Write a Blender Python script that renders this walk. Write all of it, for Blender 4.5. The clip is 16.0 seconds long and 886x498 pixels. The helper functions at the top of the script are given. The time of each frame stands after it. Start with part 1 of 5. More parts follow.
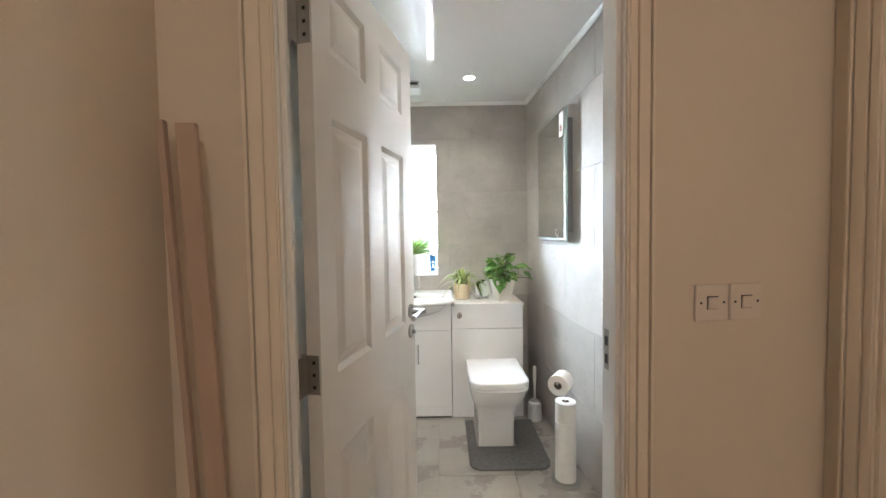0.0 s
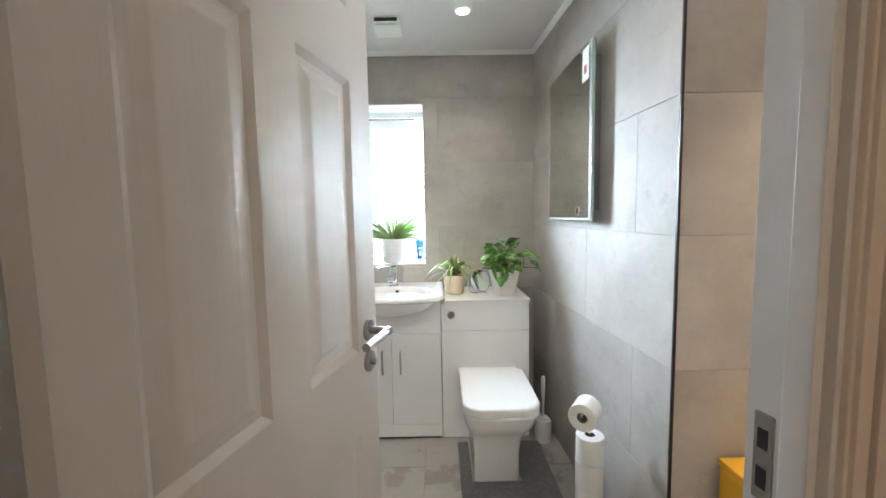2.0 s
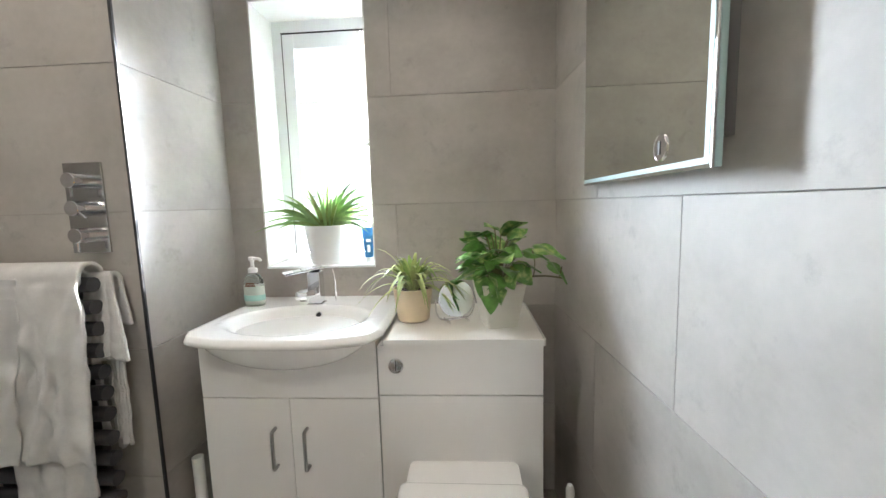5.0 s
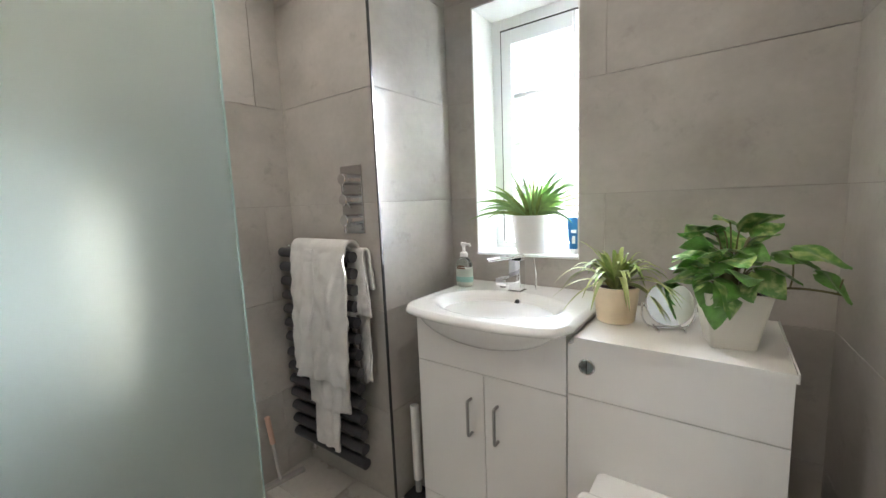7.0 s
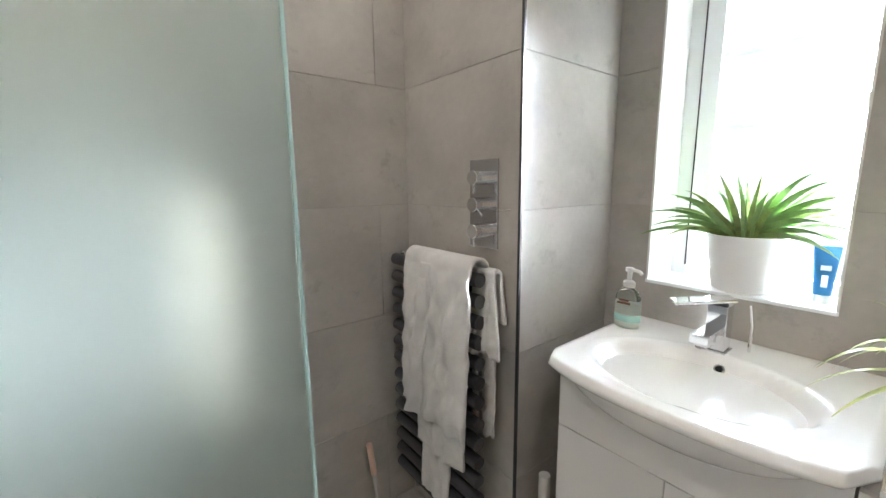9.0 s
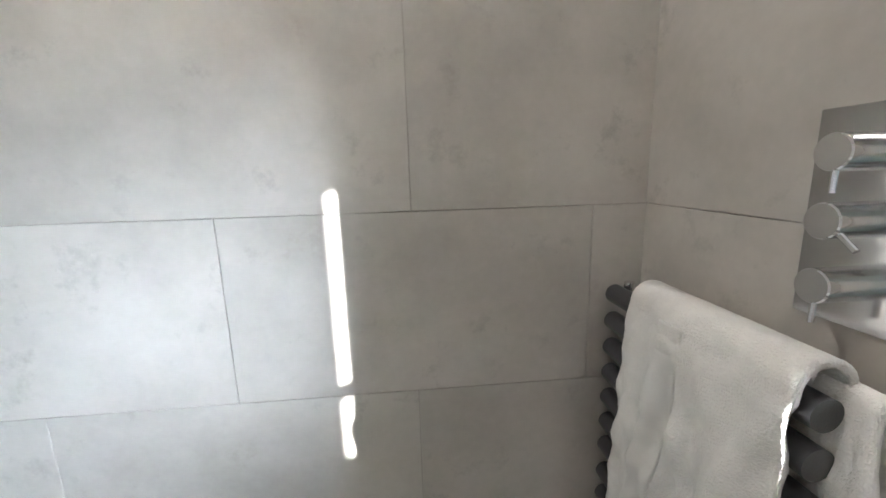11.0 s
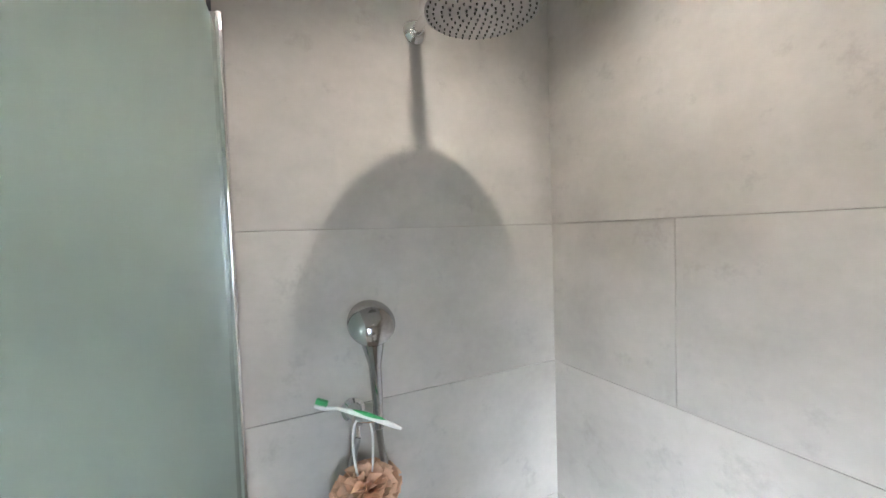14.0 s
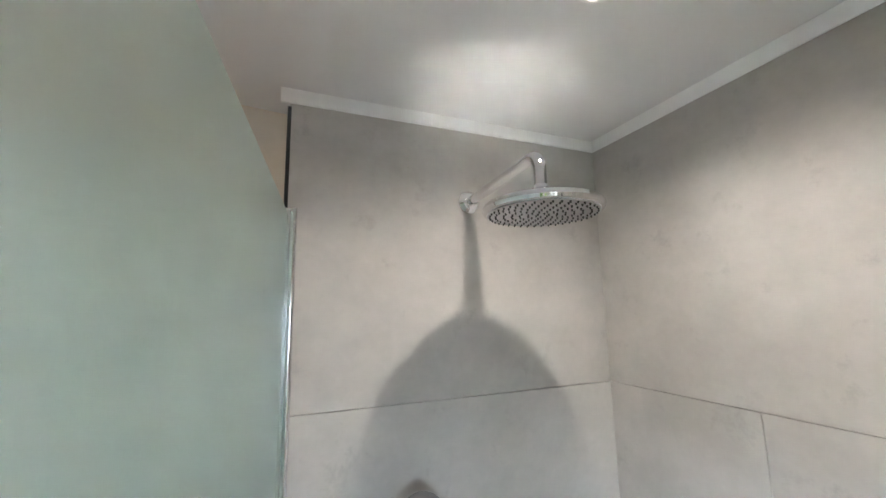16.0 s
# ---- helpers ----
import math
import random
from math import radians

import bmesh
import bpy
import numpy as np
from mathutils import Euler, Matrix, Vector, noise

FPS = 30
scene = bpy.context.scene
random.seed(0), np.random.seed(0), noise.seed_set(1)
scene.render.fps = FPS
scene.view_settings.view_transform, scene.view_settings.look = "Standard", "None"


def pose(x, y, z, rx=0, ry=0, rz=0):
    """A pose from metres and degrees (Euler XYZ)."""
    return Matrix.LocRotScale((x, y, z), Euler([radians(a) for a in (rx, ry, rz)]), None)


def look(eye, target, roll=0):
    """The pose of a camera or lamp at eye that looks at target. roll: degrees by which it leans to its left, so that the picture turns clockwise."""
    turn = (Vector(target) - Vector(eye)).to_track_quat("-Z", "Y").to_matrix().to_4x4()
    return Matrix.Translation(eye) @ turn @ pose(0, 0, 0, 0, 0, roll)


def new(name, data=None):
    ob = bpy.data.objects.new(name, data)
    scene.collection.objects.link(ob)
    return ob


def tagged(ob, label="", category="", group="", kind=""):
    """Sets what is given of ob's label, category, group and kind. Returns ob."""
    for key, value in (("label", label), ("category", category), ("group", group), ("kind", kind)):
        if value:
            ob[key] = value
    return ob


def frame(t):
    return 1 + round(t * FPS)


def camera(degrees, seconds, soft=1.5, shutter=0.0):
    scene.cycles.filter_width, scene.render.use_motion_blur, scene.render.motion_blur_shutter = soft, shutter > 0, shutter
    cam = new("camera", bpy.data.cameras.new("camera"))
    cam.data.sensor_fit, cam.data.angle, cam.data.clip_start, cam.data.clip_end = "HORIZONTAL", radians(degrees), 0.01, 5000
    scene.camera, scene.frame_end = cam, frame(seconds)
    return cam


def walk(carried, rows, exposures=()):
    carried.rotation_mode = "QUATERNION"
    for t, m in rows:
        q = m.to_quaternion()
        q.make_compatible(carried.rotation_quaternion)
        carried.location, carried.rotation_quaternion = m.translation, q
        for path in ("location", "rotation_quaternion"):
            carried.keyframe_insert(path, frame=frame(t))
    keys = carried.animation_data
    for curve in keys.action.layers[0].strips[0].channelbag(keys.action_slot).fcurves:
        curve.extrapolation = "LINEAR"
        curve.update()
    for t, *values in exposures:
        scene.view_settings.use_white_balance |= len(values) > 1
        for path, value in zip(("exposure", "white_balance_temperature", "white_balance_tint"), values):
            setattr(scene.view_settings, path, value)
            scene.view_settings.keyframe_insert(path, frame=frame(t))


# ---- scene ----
cam = camera(96.9, 16.0)
PATH = [
    (0, (0.517, 0.7, 1.329), (0.514, 2.698, 1.243), -0.9),
    (0.5, (0.52, 0.756, 1.327), (0.507, 2.753, 1.223), -0.8),
    (1, (0.503, 0.868, 1.304), (0.497, 2.864, 1.187), -0.8),
    (1.5, (0.519, 1.02, 1.296), (0.519, 3.015, 1.154), -0.8),
    (2, (0.566, 1.249, 1.305), (0.581, 3.241, 1.135), -1.0),
    (2.5, (0.593, 1.471, 1.289), (0.618, 3.463, 1.108), -1.0),
    (3, (0.638, 1.679, 1.281), (0.673, 3.669, 1.088), -1.0),
    (3.2, (0.661, 1.757, 1.277), (0.712, 3.747, 1.078), -0.9),
    (5.3, (0.872, 2.348, 1.226), (0.632, 4.322, 0.988), -2.1),
    (5.5, (0.879, 2.362, 1.228), (0.543, 4.318, 0.982), -2.2),
    (6, (0.882, 2.38, 1.228), (0.319, 4.281, 0.971), -2.3),
    (6.5, (0.916, 2.373, 1.224), (0.049, 4.158, 0.977), -2.3),
    (7, (0.933, 2.35, 1.229), (-0.235, 3.954, 0.983), -2.3),
    (7.5, (0.913, 2.346, 1.263), (-0.431, 3.8, 0.983), -2.4),
    (8, (0.856, 2.405, 1.257), (-0.595, 3.755, 0.985), -2.1),
    (8.2, (0.8, 2.43, 1.267), (-0.661, 3.766, 0.986), -1.8),
    (10.3, (0.297, 2.817, 1.32), (-1.545, 3.484, 0.918), -0.5),
    (10.5, (0.245, 2.84, 1.321), (-1.639, 3.373, 0.911), -0.9),
    (11, (0.152, 2.872, 1.314), (-1.802, 3.044, 0.924), -1.6),
    (11.5, (0.116, 2.834, 1.316), (-1.823, 2.495, 0.963), -2.4),
    (12, (0.13, 2.747, 1.344), (-1.652, 1.909, 0.998), -2.8),
    (12.5, (0.118, 2.68, 1.388), (-1.434, 1.472, 1.019), -2.6),
    (13, (0.106, 2.63, 1.435), (-1.191, 1.145, 1.1), -2.7),
    (13.5, (0.122, 2.598, 1.544), (-0.94, 0.926, 1.268), -2.1),
    (14, (0.139, 2.613, 1.636), (-0.742, 0.819, 1.552), -1.9),
    (14.5, (0.157, 2.595, 1.699), (-0.665, 0.772, 1.746), -1.2),
    (15, (0.16, 2.582, 1.771), (-0.621, 0.745, 1.905), -1.1),
    (15.5, (0.135, 2.614, 1.818), (-0.544, 0.749, 2.067), -1.0),
    (16, (0.185, 2.59, 1.862), (-0.556, 0.757, 2.167), -1.1),
]
walk(cam, [(t, look(eye, target, roll)) for t, eye, target, roll in PATH], exposures=[
    (0, 4.55, 6300, 10), (1.5, 4.45, 6100, 9), (2.0, 4.3, 6150, 9), (3.0, 3.92, 6300, 10), (5.5, 4.03, 6450, 11), (6.5, 4.0, 6450, 11), (8.0, 3.72, 6400, 12), (10.3, 4.2, 6350, 12),
    (11.5, 3.95, 6200, 10), (12.0, 3.95, 6200, 10), (13.0, 3.8, 6550, 12), (14.0, 3.95, 6550, 13), (16.0, 4.0, 6350, 12)])

# ---- world, sun and lamps ----
SUN_AZ, SUN_EL = radians(39.9), radians(21.5)       # azimuth from +y towards +x
world = bpy.data.worlds.new("world")
scene.world = world
scene.cycles.blur_glossy, scene.cycles.sample_clamp_indirect = 0.0, 0.0
world.use_nodes = True
sky = world.node_tree.nodes.new("ShaderNodeTexSky")
sky.sky_type, sky.sun_disc, sky.sun_elevation, sky.sun_rotation = "NISHITA", False, SUN_EL, SUN_AZ
world.node_tree.links.new(sky.outputs["Color"], world.node_tree.nodes["Background"].inputs["Color"])
world.node_tree.nodes["Background"].inputs["Strength"].default_value = 0.15


def lamp(name, kind, matrix, energy, colour, **more):
    data = bpy.data.lights.new(name, kind)
    data.energy, data.color = energy, colour
    for key, value in more.items():
        if key == "size":
            data.shape, data.size, data.size_y = "RECTANGLE", value[0], value[1]
        elif key == "radius":
            data.shadow_soft_size = value
        elif key == "spread":
            data.spread = value
        elif key == "angle":
            data.angle = value
        elif key == "cone":
            data.spot_size, data.spot_blend = value
    ob = new(name, data)
    ob.matrix_world = matrix
    return ob


sun_way = Vector((math.sin(SUN_AZ) * math.cos(SUN_EL), math.cos(SUN_AZ) * math.cos(SUN_EL), math.sin(SUN_EL)))
lamp("sun", "SUN", look(sun_way * 10, (0, 0, 0)), 4.2, (1.0, 0.97, 0.93), angle=radians(0.5))
for low, high in ((1.080, 1.262), (1.284, 1.459), (1.481, 1.677), (1.699, 1.908)):
    mid, share = (low + high) / 2, (high - low) / 0.832
    # daylight past the open edge of the sash, the sky's light down the room, and towards the mirror wall
    lamp("window_daylight", "AREA", look((0.405, 4.044, mid), (0.405 - 0.60, 3.044, mid - 0.38)), 0.44 * share, (0.76, 0.88, 1.0), size=(0.07, high - low), spread=radians(27))
    lamp("window_daylight", "AREA", look((0.258, 4.081, mid), (0.258 - 0.12, 3.080, mid - 0.34)), 0.19 * share, (0.60, 0.79, 1.0), size=(0.278, high - low), spread=radians(52))
    lamp("window_skylight", "AREA", look((0.258, 4.082, mid), (0.258 + 0.85, 3.080, mid - 0.42)), 1.75 * share, (0.76, 0.88, 1.0), size=(0.278, high - low), spread=radians(84))
# the last downlight is added, out of view, to brighten the mirror wall
DOWNLIGHTS = [(0.706, 3.382), (-0.252, 2.185), (-0.38, 3.02), (1.86, 2.08), (0.84, 2.38)]
for i, (dx, dy) in enumerate(DOWNLIGHTS):
    lamp("downlight_lamp", "SPOT", look((dx, dy, 2.350), (dx, dy, 0)), (0.85, 1.30, 0.70, 3.2, 0.50)[i],
         (1.0, 0.93, 0.84) if i != 3 else (1.0, 0.76, 0.52), radius=0.016, cone=(radians((120, 150, 124, 80, 130)[i]), 0.7))
lamp("hall_lamp", "POINT", pose(0.9, -0.6, 2.1), 0.67, (1.0, 0.87, 0.76), radius=0.10)


# ---- materials ----
def shader(name):
    mat = bpy.data.materials.new(name)
    mat.use_nodes = True
    nodes, links = mat.node_tree.nodes, mat.node_tree.links
    return mat, nodes, links, nodes["Principled BSDF"]


def surface(name, colour, rough, metal=0.0, vary=0.08, scale=6.0, bump=0.0, bump_scale=60.0, coat=0.0, rough_vary=0.0, per_object=0.0, stretch=(1, 1, 1)):
    """A plain surface with colour variation at two scales and fine relief."""
    mat, nodes, links, bsdf = shader(name)
    bsdf.inputs["Roughness"].default_value, bsdf.inputs["Metallic"].default_value = rough, metal
    bsdf.inputs["Coat Weight"].default_value = coat
    bsdf.inputs["Coat Roughness"].default_value = 0.08
    coord = nodes.new("ShaderNodeTexCoord")
    place = nodes.new("ShaderNodeMapping")
    place.inputs["Scale"].default_value = stretch
    info = nodes.new("ShaderNodeObjectInfo")
    shift = nodes.new("ShaderNodeVectorMath")
    shift.operation = "SCALE"
    shift.inputs[0].default_value = (17.0, 31.0, 23.0)
    links.new(info.outputs["Random"], shift.inputs["Scale"])
    links.new(coord.outputs["Object"], place.inputs["Vector"])
    links.new(shift.outputs[0], place.inputs["Location"])
    big, small = nodes.new("ShaderNodeTexNoise"), nodes.new("ShaderNodeTexNoise")
    big.inputs["Scale"].default_value, small.inputs["Scale"].default_value = scale, scale * 9
    big.inputs["Detail"].default_value, small.inputs["Detail"].default_value = 5, 3
    for tex in (big, small):
        links.new(place.outputs["Vector"], tex.inputs["Vector"])
    mix = nodes.new("ShaderNodeMath")
    mix.operation = "MULTIPLY_ADD"
    mix.inputs[1].default_value = 0.3
    links.new(small.outputs["Fac"], mix.inputs[0])
    links.new(big.outputs["Fac"], mix.inputs[2])
    own = nodes.new("ShaderNodeMath")
    own.operation = "MULTIPLY_ADD"
    own.inputs[1].default_value = per_object
    links.new(info.outputs["Random"], own.inputs[0])
    links.new(mix.outputs[0], own.inputs[2])
    ramp = nodes.new("ShaderNodeMapRange")
    ramp.inputs["From Min"].default_value, ramp.inputs["From Max"].default_value = 0.35, 0.95 + per_object
    ramp.inputs["To Min"].default_value, ramp.inputs["To Max"].default_value = 1 - vary, 1 + vary
    links.new(own.outputs[0], ramp.inputs["Value"])
    tint = nodes.new("ShaderNodeVectorMath")
    tint.operation = "SCALE"
    tint.inputs[0].default_value = colour
    links.new(ramp.outputs["Result"], tint.inputs["Scale"])
    links.new(tint.outputs[0], bsdf.inputs["Base Color"])
    if rough_vary:
        rr = nodes.new("ShaderNodeMapRange")
        rr.inputs["From Min"].default_value, rr.inputs["From Max"].default_value = 0.3, 0.7
        rr.inputs["To Min"].default_value, rr.inputs["To Max"].default_value = rough - rough_vary, rough + rough_vary
        links.new(big.outputs["Fac"], rr.inputs["Value"])
        links.new(rr.outputs["Result"], bsdf.inputs["Roughness"])
    if bump:
        fine = nodes.new("ShaderNodeTexNoise")
        fine.inputs["Scale"].default_value = bump_scale
        fine.inputs["Detail"].default_value = 4
        links.new(place.outputs["Vector"], fine.inputs["Vector"])
        relief = nodes.new("ShaderNodeBump")
        relief.inputs["Strength"].default_value, relief.inputs["Distance"].default_value = bump, 0.004
        links.new(fine.outputs["Fac"], relief.inputs["Height"])
        links.new(relief.outputs["Normal"], bsdf.inputs["Normal"])
    return mat


def tile_material(name, light, dark, warm, rough):
    """Concrete-look porcelain: cloudy patches, soft streaks along the tile, darker blotches, satin sheen."""
    mat, nodes, links, bsdf = shader(name)
    coord, info, place = nodes.new("ShaderNodeTexCoord"), nodes.new("ShaderNodeObjectInfo"), nodes.new("ShaderNodeMapping")
    shift = nodes.new("ShaderNodeVectorMath")
    shift.operation = "SCALE"
    shift.inputs[0].default_value = (37.0, 11.0, 53.0)
    links.new(info.outputs["Random"], shift.inputs["Scale"])
    links.new(coord.outputs["Object"], place.inputs["Vector"])
    links.new(shift.outputs[0], place.inputs["Location"])

    def cloud(scale, detail, stretch, rough_n=0.55):
        own = nodes.new("ShaderNodeMapping")
        own.inputs["Scale"].default_value = stretch
        links.new(place.outputs["Vector"], own.inputs["Vector"])
        tex = nodes.new("ShaderNodeTexNoise")
        tex.inputs["Scale"].default_value, tex.inputs["Detail"].default_value, tex.inputs["Roughness"].default_value = scale, detail, rough_n
        links.new(own.outputs["Vector"], tex.inputs["Vector"])
        return tex

    broad, streak, fine, blot = cloud(2.6, 7, (1, 1, 1.15), 0.58), cloud(5.0, 4, (0.7, 1, 1.9)), cloud(45.0, 5, (1, 1, 1)), cloud(9.0, 8, (1, 1, 1), 0.7)
    add = nodes.new("ShaderNodeMath")
    add.operation = "MULTIPLY_ADD"
    add.inputs[1].default_value = 0.16
    links.new(streak.outputs["Fac"], add.inputs[0])
    links.new(broad.outputs["Fac"], add.inputs[2])
    add2 = nodes.new("ShaderNodeMath")
    add2.operation = "MULTIPLY_ADD"
    add2.inputs[1].default_value = 0.16
    links.new(fine.outputs["Fac"], add2.inputs[0])
    links.new(add.outputs[0], add2.inputs[2])
    ramp = nodes.new("ShaderNodeValToRGB")
    ramp.color_ramp.elements[0].position, ramp.color_ramp.elements[0].color = 0.40, (*dark, 1)
    ramp.color_ramp.elements[1].position, ramp.color_ramp.elements[1].color = 0.87, (*light, 1)
    half = nodes.new("ShaderNodeMath")
    half.operation = "MULTIPLY"
    half.inputs[1].default_value = 0.95
    links.new(add2.outputs[0], half.inputs[0])
    links.new(half.outputs[0], ramp.inputs["Fac"])
    spots = nodes.new("ShaderNodeMapRange")
    spots.inputs["From Min"].default_value, spots.inputs["From Max"].default_value = 0.58, 0.80
    spots.inputs["To Max"].default_value = 0.9
    links.new(blot.outputs["Fac"], spots.inputs["Value"])
    mix = nodes.new("ShaderNodeMix")
    mix.data_type = "RGBA"
    mix.inputs["B"].default_value = (*warm, 1)
    links.new(spots.outputs["Result"], mix.inputs["Factor"])
    links.new(ramp.outputs["Color"], mix.inputs["A"])
    links.new(mix.outputs["Result"], bsdf.inputs["Base Color"])
    rr = nodes.new("ShaderNodeMapRange")
    rr.inputs["From Min"].default_value, rr.inputs["From Max"].default_value = 0.35, 0.65
    rr.inputs["To Min"].default_value, rr.inputs["To Max"].default_value = rough - 0.06, rough + 0.06
    links.new(broad.outputs["Fac"], rr.inputs["Value"])
    links.new(rr.outputs["Result"], bsdf.inputs["Roughness"])
    relief = nodes.new("ShaderNodeBump")
    relief.inputs["Strength"].default_value, relief.inputs["Distance"].default_value = 0.10, 0.002
    links.new(fine.outputs["Fac"], relief.inputs["Height"])
    links.new(relief.outputs["Normal"], bsdf.inputs["Normal"])
    return mat


WALL_TILE = tile_material("wall_tile_porcelain", (0.52, 0.49, 0.455), (0.34, 0.315, 0.285), (0.28, 0.255, 0.23), 0.62)
FLOOR_TILE = tile_material("floor_tile_porcelain", (0.46, 0.43, 0.39), (0.30, 0.275, 0.245), (0.25, 0.225, 0.20), 0.30)
GROUT = surface("grey_grout", (0.36, 0.335, 0.305), 0.85, vary=0.15, bump=0.3)
HALL_PAINT = surface("hall_wall_paint", (0.75, 0.66, 0.555), 0.75, vary=0.03, scale=3, bump=0.12, bump_scale=220)
WHITE_PAINT = surface("white_satin_paint", (0.78, 0.77, 0.74), 0.32, vary=0.03, scale=4, bump=0.06, bump_scale=90, stretch=(1, 1, 0.15))
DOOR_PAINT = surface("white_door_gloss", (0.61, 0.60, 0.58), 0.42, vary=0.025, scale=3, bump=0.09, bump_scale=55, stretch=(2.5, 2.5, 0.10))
FRAME_PAINT = surface("cream_frame_paint", (0.79, 0.70, 0.59), 0.38, vary=0.04, scale=3, bump=0.10, bump_scale=70, stretch=(2, 2, 0.1))
CEILING_PVC = surface("ceiling_gloss_panel", (0.80, 0.79, 0.79), 0.09, vary=0.015, scale=2, rough_vary=0.03)
COVING = surface("coving_white", (0.80, 0.80, 0.79), 0.35, vary=0.02)
UPVC = surface("white_upvc", (0.83, 0.84, 0.84), 0.28, vary=0.02)
GLOSS_WHITE = surface("white_gloss_cabinet", (0.83, 0.82, 0.80), 0.16, vary=0.015, scale=2)
CERAMIC = surface("white_ceramic", (0.84, 0.83, 0.81), 0.08, vary=0.015, scale=4)
LAMINATE = surface("white_laminate_top", (0.80, 0.77, 0.72), 0.30, vary=0.03, scale=9)
CHROME = surface("chrome", (0.80, 0.80, 0.81), 0.07, metal=1.0, vary=0.02)
STEEL = surface("brushed_steel", (0.40, 0.395, 0.385), 0.30, metal=1.0, vary=0.06, scale=14)
BLACK = surface("black_trim", (0.018, 0.018, 0.02), 0.35, vary=0.2)
ANTHRACITE = surface("anthracite_powder_coat", (0.045, 0.045, 0.048), 0.42, vary=0.12, bump=0.1, bump_scale=300)
TOWEL = surface("grey_terry_towel", (0.72, 0.70, 0.68), 0.95, vary=0.10, scale=22, bump=0.9, bump_scale=330)
PAPER = surface("white_paper", (0.84, 0.83, 0.81), 0.9, vary=0.03, bump=0.25, bump_scale=160)
BROWN_CARD = surface("brown_batten", (0.50, 0.37, 0.29), 0.6, vary=0.12, scale=5, bump=0.1, stretch=(2, 2, 0.2))
LEAF = surface("pothos_leaf", (0.11, 0.26, 0.05), 0.30, vary=0.55, scale=30)
LEAF_LIGHT = surface("pothos_variegated_leaf", (0.24, 0.34, 0.09), 0.30, vary=0.5, scale=40)
SPIDER_LEAF = surface("spider_plant_leaf", (0.40, 0.45, 0.17), 0.38, vary=0.45, scale=26)
ALOE_LEAF = surface("aloe_leaf", (0.25, 0.41, 0.14), 0.36, vary=0.35, scale=26)
SOIL = surface("potting_soil", (0.07, 0.04, 0.025), 0.95, vary=0.4, scale=60, bump=1.0, bump_scale=120)
STEM = surface("plant_stem", (0.13, 0.12, 0.05), 0.5, vary=0.3)
POT_WHITE = surface("white_plastic_pot", (0.78, 0.77, 0.75), 0.35, vary=0.03)
POT_CREAM = surface("cream_ceramic_pot", (0.78, 0.64, 0.45), 0.35, vary=0.08, scale=9)
POT_STONE = surface("stone_white_square_pot", (0.68, 0.65, 0.57), 0.45, vary=0.05, scale=9)
WHITE_PLASTIC = surface("white_plastic", (0.80, 0.80, 0.78), 0.30, vary=0.02)
SWITCH = surface("switch_plastic", (0.76, 0.69, 0.62), 0.35, vary=0.02)
MAT_GREY = surface("grey_mat_fabric", (0.17, 0.165, 0.16), 0.95, vary=0.25, scale=40, bump=1.0, bump_scale=260)
YELLOW = surface("yellow_card", (0.85, 0.46, 0.03), 0.55, vary=0.06)
BLUE = surface("blue_tube_plastic", (0.02, 0.16, 0.38), 0.35, vary=0.08)
TEAL = surface("mint_label", (0.45, 0.72, 0.66), 0.5, vary=0.1)
GREEN_SOAP = surface("green_soap", (0.05, 0.38, 0.13), 0.3, vary=0.2)
RUBBER = surface("black_rubber_nozzle", (0.05, 0.05, 0.05), 0.6)
HOSE = surface("steel_hose", (0.36, 0.35, 0.33), 0.32, metal=0.9, vary=0.1)
PUFF = surface("tan_mesh_puff", (0.66, 0.41, 0.27), 0.7, vary=0.25, scale=26)
COPPER = surface("rose_handle", (0.62, 0.40, 0.31), 0.4, vary=0.08)
DARK = surface("dark_recess", (0.02, 0.02, 0.02), 0.7)
CARPET = surface("hall_carpet", (0.36, 0.31, 0.26), 0.95, vary=0.2, scale=40, bump=1.0, bump_scale=300)


def glass_material(name, colour, rough, weight=1.0, ior=1.45):
    mat, nodes, links, bsdf = shader(name)
    bsdf.inputs["Base Color"].default_value = (*colour, 1)
    bsdf.inputs["Transmission Weight"].default_value, bsdf.inputs["Roughness"].default_value, bsdf.inputs["IOR"].default_value = weight, rough, ior
    return mat


def milky_glass():
    """Milky stand-in for clear glass: light comes through evenly scattered, with a glossy face."""
    mat, nodes, links, bsdf = shader("milky_window_stand_in")
    milk, blend, sheen = nodes.new("ShaderNodeBsdfTranslucent"), nodes.new("ShaderNodeMixShader"), nodes.new("ShaderNodeBsdfGlossy")
    milk.inputs["Color"].default_value = (0.23, 0.24, 0.25, 1)
    sheen.inputs["Roughness"].default_value = 0.15
    blend.inputs["Fac"].default_value = 0.06
    links.new(milk.outputs[0], blend.inputs[1])
    links.new(sheen.outputs[0], blend.inputs[2])
    links.new(blend.outputs[0], nodes["Material Output"].inputs["Surface"])
    return mat


MILKY = milky_glass()
FROSTED = glass_material("frosted_screen_glass", (0.78, 0.90, 0.87), 0.54, weight=1.0, ior=1.20)
BOTTLE = glass_material("clear_bottle", (0.86, 0.93, 0.90), 0.06)
GLASS_EDGE = surface("green_glass_edge", (0.42, 0.58, 0.56), 0.15)
MIRROR = surface("mirror_silver", (0.80, 0.84, 0.80), 0.012, metal=1.0, vary=0.0)


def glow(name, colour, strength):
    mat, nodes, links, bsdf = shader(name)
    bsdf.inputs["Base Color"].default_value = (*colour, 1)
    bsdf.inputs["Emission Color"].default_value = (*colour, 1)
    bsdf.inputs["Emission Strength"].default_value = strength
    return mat


